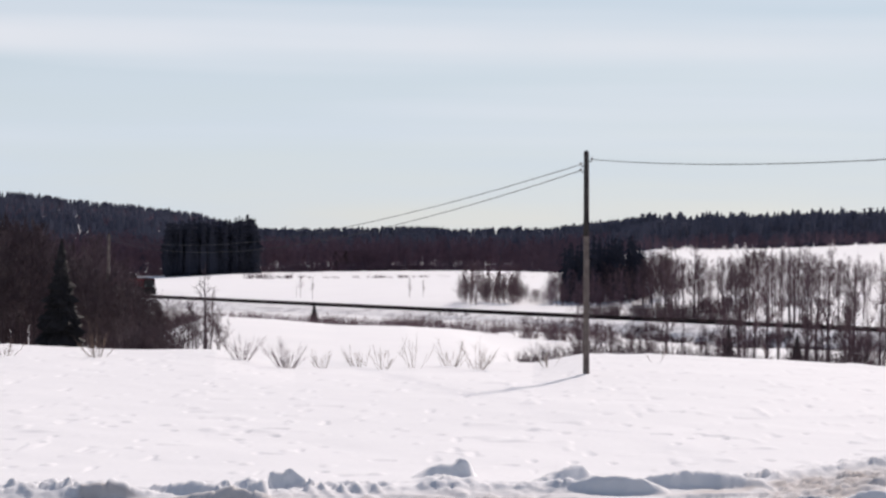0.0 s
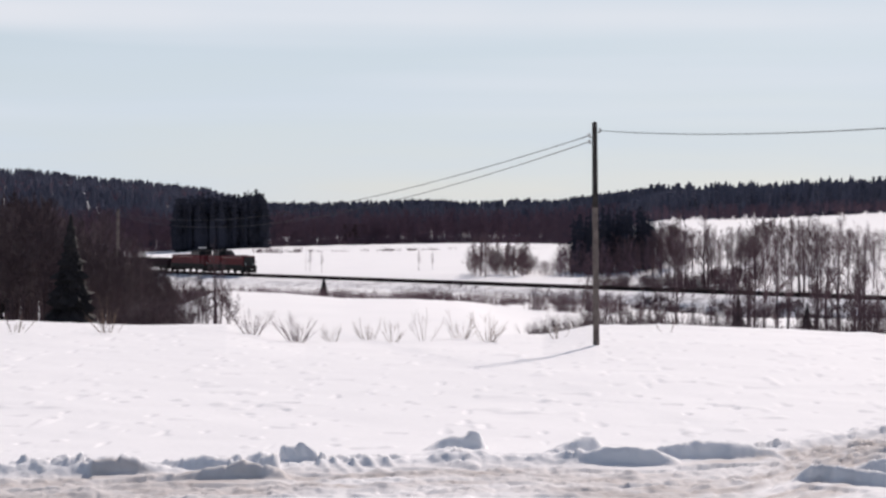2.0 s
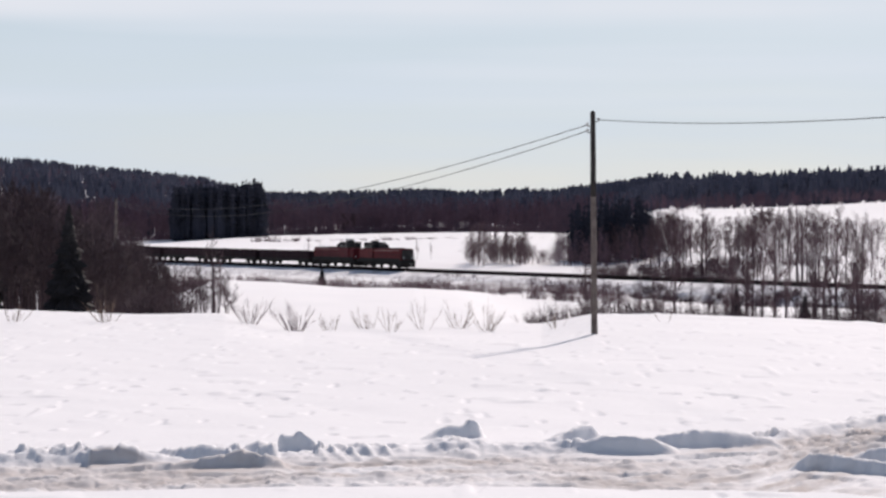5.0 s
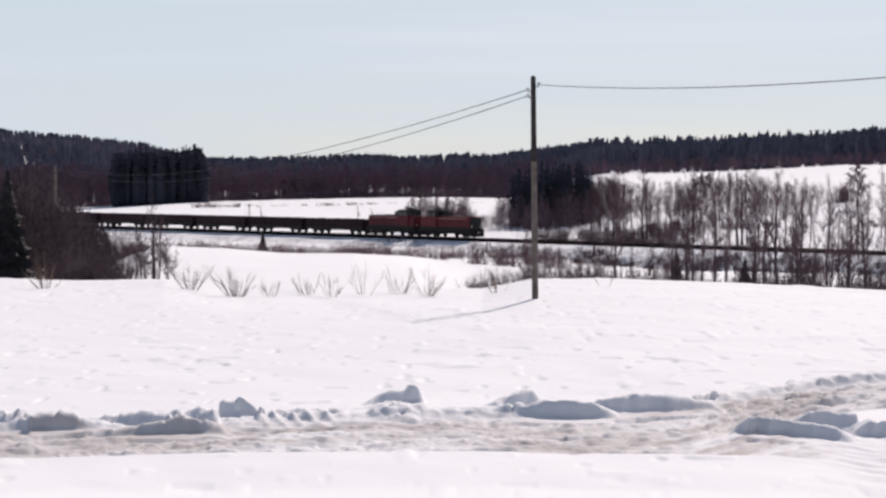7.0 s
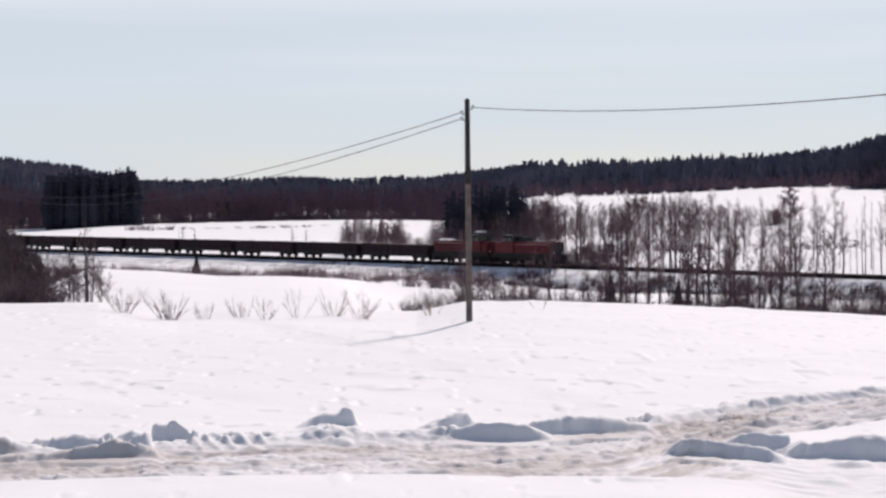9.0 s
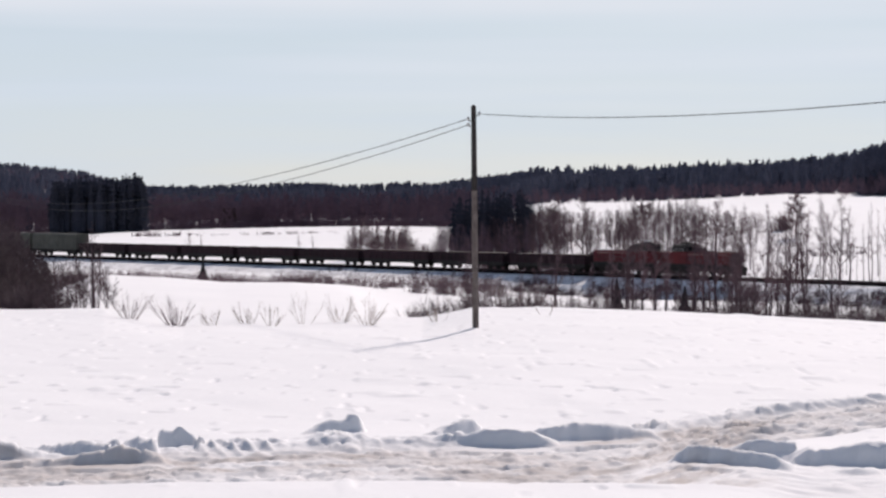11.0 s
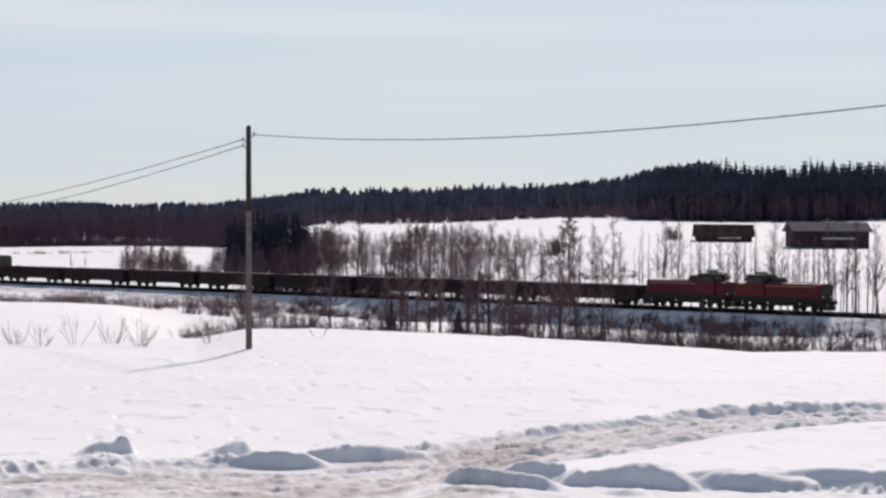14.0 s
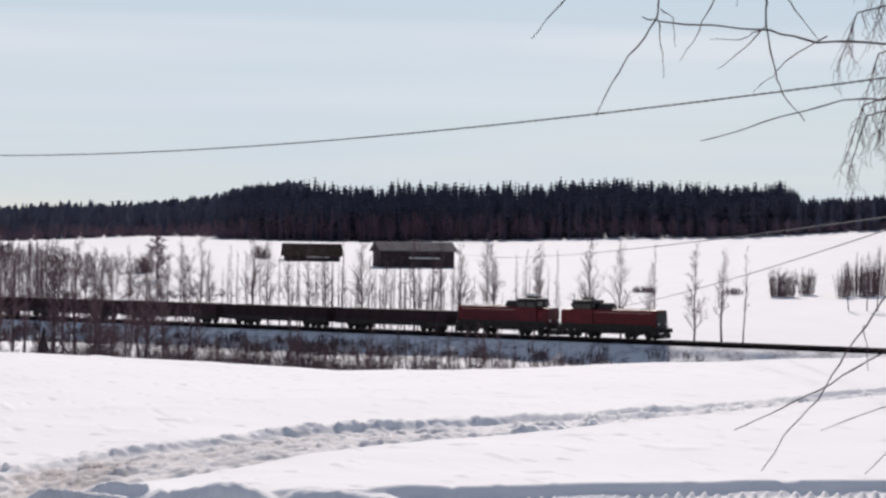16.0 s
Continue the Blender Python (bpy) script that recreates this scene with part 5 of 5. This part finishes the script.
# ---- willow shrubs along the pole line ----
def build_shrub(h, d, size, stems, form, label):
    rnd = random.Random(300 + form)
    x, y = at(h, d)
    far = max(1.0, d / 120)
    ob = thing("willow_shrub", pose(x, y, ground_z(x, y) + 0.02, 0, 0, 40 * form), label, "shrub", "willow shrubs")
    for k in range(int(stems * 1.7)):
        a, lean, ln = rnd.uniform(0, 6.3), rnd.uniform(0.05, 1.1 if d < 200 else 0.75), size * rnd.uniform(0.45, 1.1)
        p = Vector((math.cos(a), math.sin(a), 0)) * rnd.uniform(0.02, 0.28) + Vector((0, 0, -0.15))
        way = Vector((math.cos(a) * lean, math.sin(a) * lean, 1)).normalized()
        g = Geo().tube([p, p + way * ln * 0.55 + Vector((0, 0, -0.02)), p + way * ln + Vector((0, 0, 0.08 * ln))], [0.009 * far, 0.006 * far, 0.003 * far], 4, False)
        for _ in range(3):
            f = rnd.uniform(0.35, 0.85)
            q = p + way * ln * f
            w2 = (way + Vector((rnd.uniform(-1, 1), rnd.uniform(-1, 1), 0.2)) * 0.55).normalized()
            g.tube([q, q + w2 * ln * rnd.uniform(0.2, 0.4)], [0.006 * far, 0.003 * far], 3, False)
        part("stem", g, M_TWIG if form in (2, 3) else M_WILLOW, ob)


for k, (h, size, stems) in enumerate(((-12.2, 1.2, 7), (-9.95, 1.9, 12), (-6.35, 1.45, 15), (-5.2, 1.4, 22), (-4.3, 1.0, 8), (-3.4, 1.1, 9), (-2.85, 1.2, 7), (-2.0, 1.7, 4), (-1.1, 1.4, 10), (-0.4, 1.5, 11), (1.35, 1.1, 7), (4.1, 1.2, 2))):
    build_shrub(h, 89 + (k % 3) * 1.2, size * 0.86, stems, k, "bare willow shrub poking out of the snowfield")
# dense bushes on the open slope past the barn
def build_bush(h, d, wide, tall, form, label):
    """A rounded thicket of many upright stems, each with its twigs."""
    rnd = random.Random(500 + form)
    x, y = at(h, d)
    ob = thing("bush", pose(x, y, ground_z(x, y) + 0.02, 0, 0, 40 * form), label, "bush", "bushes on the slope")
    for k in range(int(12 + 9 * wide)):
        a, r = rnd.uniform(0, 6.3), rnd.random() ** 0.6
        p = Vector((math.cos(a) * r * wide * 0.42, math.sin(a) * r * wide * 0.42, -0.3))
        ln = tall * (1 - 0.35 * r * r) * rnd.uniform(0.65, 1.08) + 0.3
        way = Vector((math.cos(a) * r * 0.2, math.sin(a) * r * 0.2, 1)).normalized()
        g = Geo().tube([p, p + way * ln * 0.5, p + way * ln], [0.05, 0.035, 0.015], 4, False)
        for _ in range(11):
            f = rnd.uniform(0.1, 0.92)
            q = p + way * ln * f
            w2 = (way + Vector((rnd.uniform(-1, 1), rnd.uniform(-1, 1), rnd.uniform(-0.2, 0.5))) * 0.9).normalized()
            g.tube([q, q + w2 * min(0.9, ln * 0.4) * rnd.uniform(0.5, 1)], [0.03, 0.012], 3, False)
        part("stem", g, M_TWIG, ob)


def slope_distance(h, e):
    """How far up the slope the ground reaches the elevation e at heading h."""
    return next(d for d in range(300, 620, 3) if math.degrees(math.atan2(ground_z(*at(h, d)) - EYE_Z, d)) > e)


for k, (h, e, wide, tall) in enumerate(((22.65, -0.95, 4.2, 1.3), (24.9, -0.93, 3.6, 1.1), (25.98, -0.95, 3.4, 4.4), (26.25, -0.95, 3.2, 4.6), (26.72, -0.88, 2.8, 4.4), (27.6, -0.92, 2.6, 5.0), (27.95, -0.88, 3.4, 6.6), (28.2, -0.9, 3.2, 5.2), (28.45, -0.88, 3.4, 7.0),
                                        (13.0, -0.2, 3.5, 3.0), (9.95, -0.62, 3.2, 3.6), (10.1, -0.6, 3.0, 3.3))):
    d = slope_distance(h, e)
    build_bush(h, d, wide, tall, k, "dense dark leafless bush on the snow slope" if tall > 2 else "low flat dark bush on the snow slope")


# ---- the birches at the yard's edge ----
def spot(h, e, d):
    x, y = at(h, d)
    ox, oy = at(17.0, ARM)
    return Vector((x + ox, y + oy, EYE_Z + d * math.tan(radians(e))))


def build_near_tree():
    x, y = at(39.0, 3.9)
    tree = thing("yard_birch", pose(0, 0, 0), "leafless birch whose thin twigs hang into the view", "tree")
    z = ground_z(x, y)
    part("trunk", Geo().tube([(x, y, z - 0.2), (x + 0.05, y, z + 1.6), (x, y + 0.05, z + 4.2), (x - 0.1, y, z + 6.5)], [0.12, 0.1, 0.07, 0.03], 10), M_BARK, tree)
    rnd = random.Random(77)

    def limb(points, r):
        pts = [spot(*p) for p in points]
        fine = []
        for i in range(len(pts) - 1):
            for f in (0, 0.25, 0.5, 0.75):
                p = pts[i].lerp(pts[i + 1], f)
                fine.append(p + Vector([rnd.uniform(-1, 1) * 0.0016 for _ in range(3)]))
        fine.append(pts[-1])
        n = len(fine)
        g = Geo().tube(fine, [0.46 * r * (1 - 0.62 * i / (n - 1)) * (1.25 if i % 3 == 1 else 1) for i in range(n)], 6)
        part("twig", g, M_BARK, tree)

    limb(((39, 6.5, 3.85), (33, 5.5, 3.5), (28.6, 5.4, 3.3), (27.0, 5.44, 3.24), (25.8, 5.72, 3.2), (23.0, 5.95, 3.15), (22.6, 6.05, 3.15)), 0.0045)
    limb(((23.0, 6.9, 3.16), (22.98, 5.98, 3.15), (22.3, 5.1, 3.13), (21.75, 4.2, 3.12), (21.5, 3.56, 3.12)), 0.003)
    limb(((23.0, 6.0, 3.15), (23.1, 5.3, 3.15), (23.15, 4.5, 3.14)), 0.0018)
    limb(((23.05, 6.25, 3.15), (23.4, 6.0, 3.16), (23.45, 5.3, 3.16)), 0.0018)
    limb(((25.6, 7.4, 3.25), (25.72, 6.4, 3.22), (25.7, 5.75, 3.2), (25.95, 4.6, 3.18), (26.15, 4.15, 3.17), (26.7, 3.46, 3.15)), 0.0032)
    limb(((25.7, 5.8, 3.2), (25.1, 5.5, 3.19), (24.3, 5.5, 3.18)), 0.002)
    limb(((25.6, 5.75, 3.2), (25.0, 5.1, 3.18), (24.5, 4.75, 3.18)), 0.002)
    limb(((27.2, 5.6, 3.25), (26.3, 5.05, 3.22), (25.9, 4.6, 3.2), (25.4, 4.2, 3.2)), 0.0022)
    limb(((25.9, 6.9, 3.3), (26.4, 6.25, 3.27), (27.0, 5.5, 3.26)), 0.0024)
    limb(((24.8, 7.2, 3.2), (24.3, 6.3, 3.18), (23.9, 5.5, 3.17), (23.55, 4.95, 3.16)), 0.0022)
    limb(((21.4, 7.4, 3.2), (20.5, 6.35, 3.17), (19.8, 5.47, 3.15)), 0.0026)
    limb(((25.2, 6.9, 3.2), (24.95, 6.3, 3.2)), 0.0018)
    limb(((39, 5.0, 3.85), (32, 4.3, 3.5), (28.6, 4.02, 3.3), (27.6, 4.0, 3.28), (25.6, 3.4, 3.22), (24.1, 2.95, 3.2)), 0.0036)
    limb(((39, 1.5, 3.85), (31.5, -0.6, 3.5), (28.7, -2.25, 3.3), (27.4, -3.1, 3.25), (26.2, -3.75, 3.2), (25.05, -4.3, 3.18)), 0.0036)
    limb(((38.9, 3.0, 3.85), (30.5, 1.0, 3.4), (28.7, -0.95, 3.3), (27.8, -2.3, 3.26), (27.1, -3.5, 3.22), (26.3, -4.4, 3.2), (25.75, -5.3, 3.18)), 0.0034)
    limb(((38.8, 0.0, 3.85), (31, -3.0, 3.4), (28.7, -3.62, 3.3), (27.2, -4.25, 3.25)), 0.0028)
    limb(((38.8, -0.5, 3.85), (31, -3.5, 3.4), (28.8, -4.8, 3.3), (28.3, -5.3, 3.28)), 0.0026)
    limb(((28.2, -1.6, 3.3), (28.3, -2.2, 3.29), (28.35, -2.75, 3.28)), 0.0018)


def build_hanging_birch():
    h, d = 30.8, 24.0
    x, y = at(h, d)
    z = ground_z(x, y)
    tree = thing("weeping_birch", pose(x, y, z), "leafless weeping birch with hanging twigs by the road", "tree")
    part("trunk", Geo().tube([(0, 0, -0.3), (0.1, 0, 3), (0, 0.1, 6), (0.1, 0, 9), (0, 0, 12)], [0.2, 0.17, 0.13, 0.08, 0.03], 10), M_BARK, tree)
    rnd = random.Random(11)
    for k in range(46):
        zz = 5.0 + 2.7 * k / 45
        a = rnd.uniform(0, 6.3)
        reach = rnd.uniform(0.7, 1.35) * (1.15 - 0.006 * k)
        c, s = math.cos(a), math.sin(a)
        pts = [Vector((0, 0, zz)), Vector((c * reach * 0.6, s * reach * 0.6, zz + 0.5)), Vector((c * reach, s * reach, zz + 0.35)), Vector((c * reach * 1.15, s * reach * 1.15, zz - 0.25))]
        bough = part("bough", Geo().tube(pts, [0.022, 0.014, 0.008, 0.004], 5, False), M_BARK, tree)
        g = Geo()
        for _ in range(24):
            f = rnd.uniform(0.35, 1.0) * 3
            i = min(int(f), 2)
            p = pts[i].lerp(pts[i + 1], f - i)
            q, line = p.copy(), [p.copy()]
            for _ in range(4):
                q = q + Vector((rnd.uniform(-0.08, 0.08), rnd.uniform(-0.08, 0.08), -rnd.uniform(0.04, 0.15)))
                line.append(q.copy())
            g.tube(line, [0.0036, 0.0032, 0.0028, 0.0024, 0.0018], 3, False)
        tagged(part("hanging_twig", g, M_BARK, bough), kind="stuff")


build_near_tree()
build_hanging_birch()


motions()
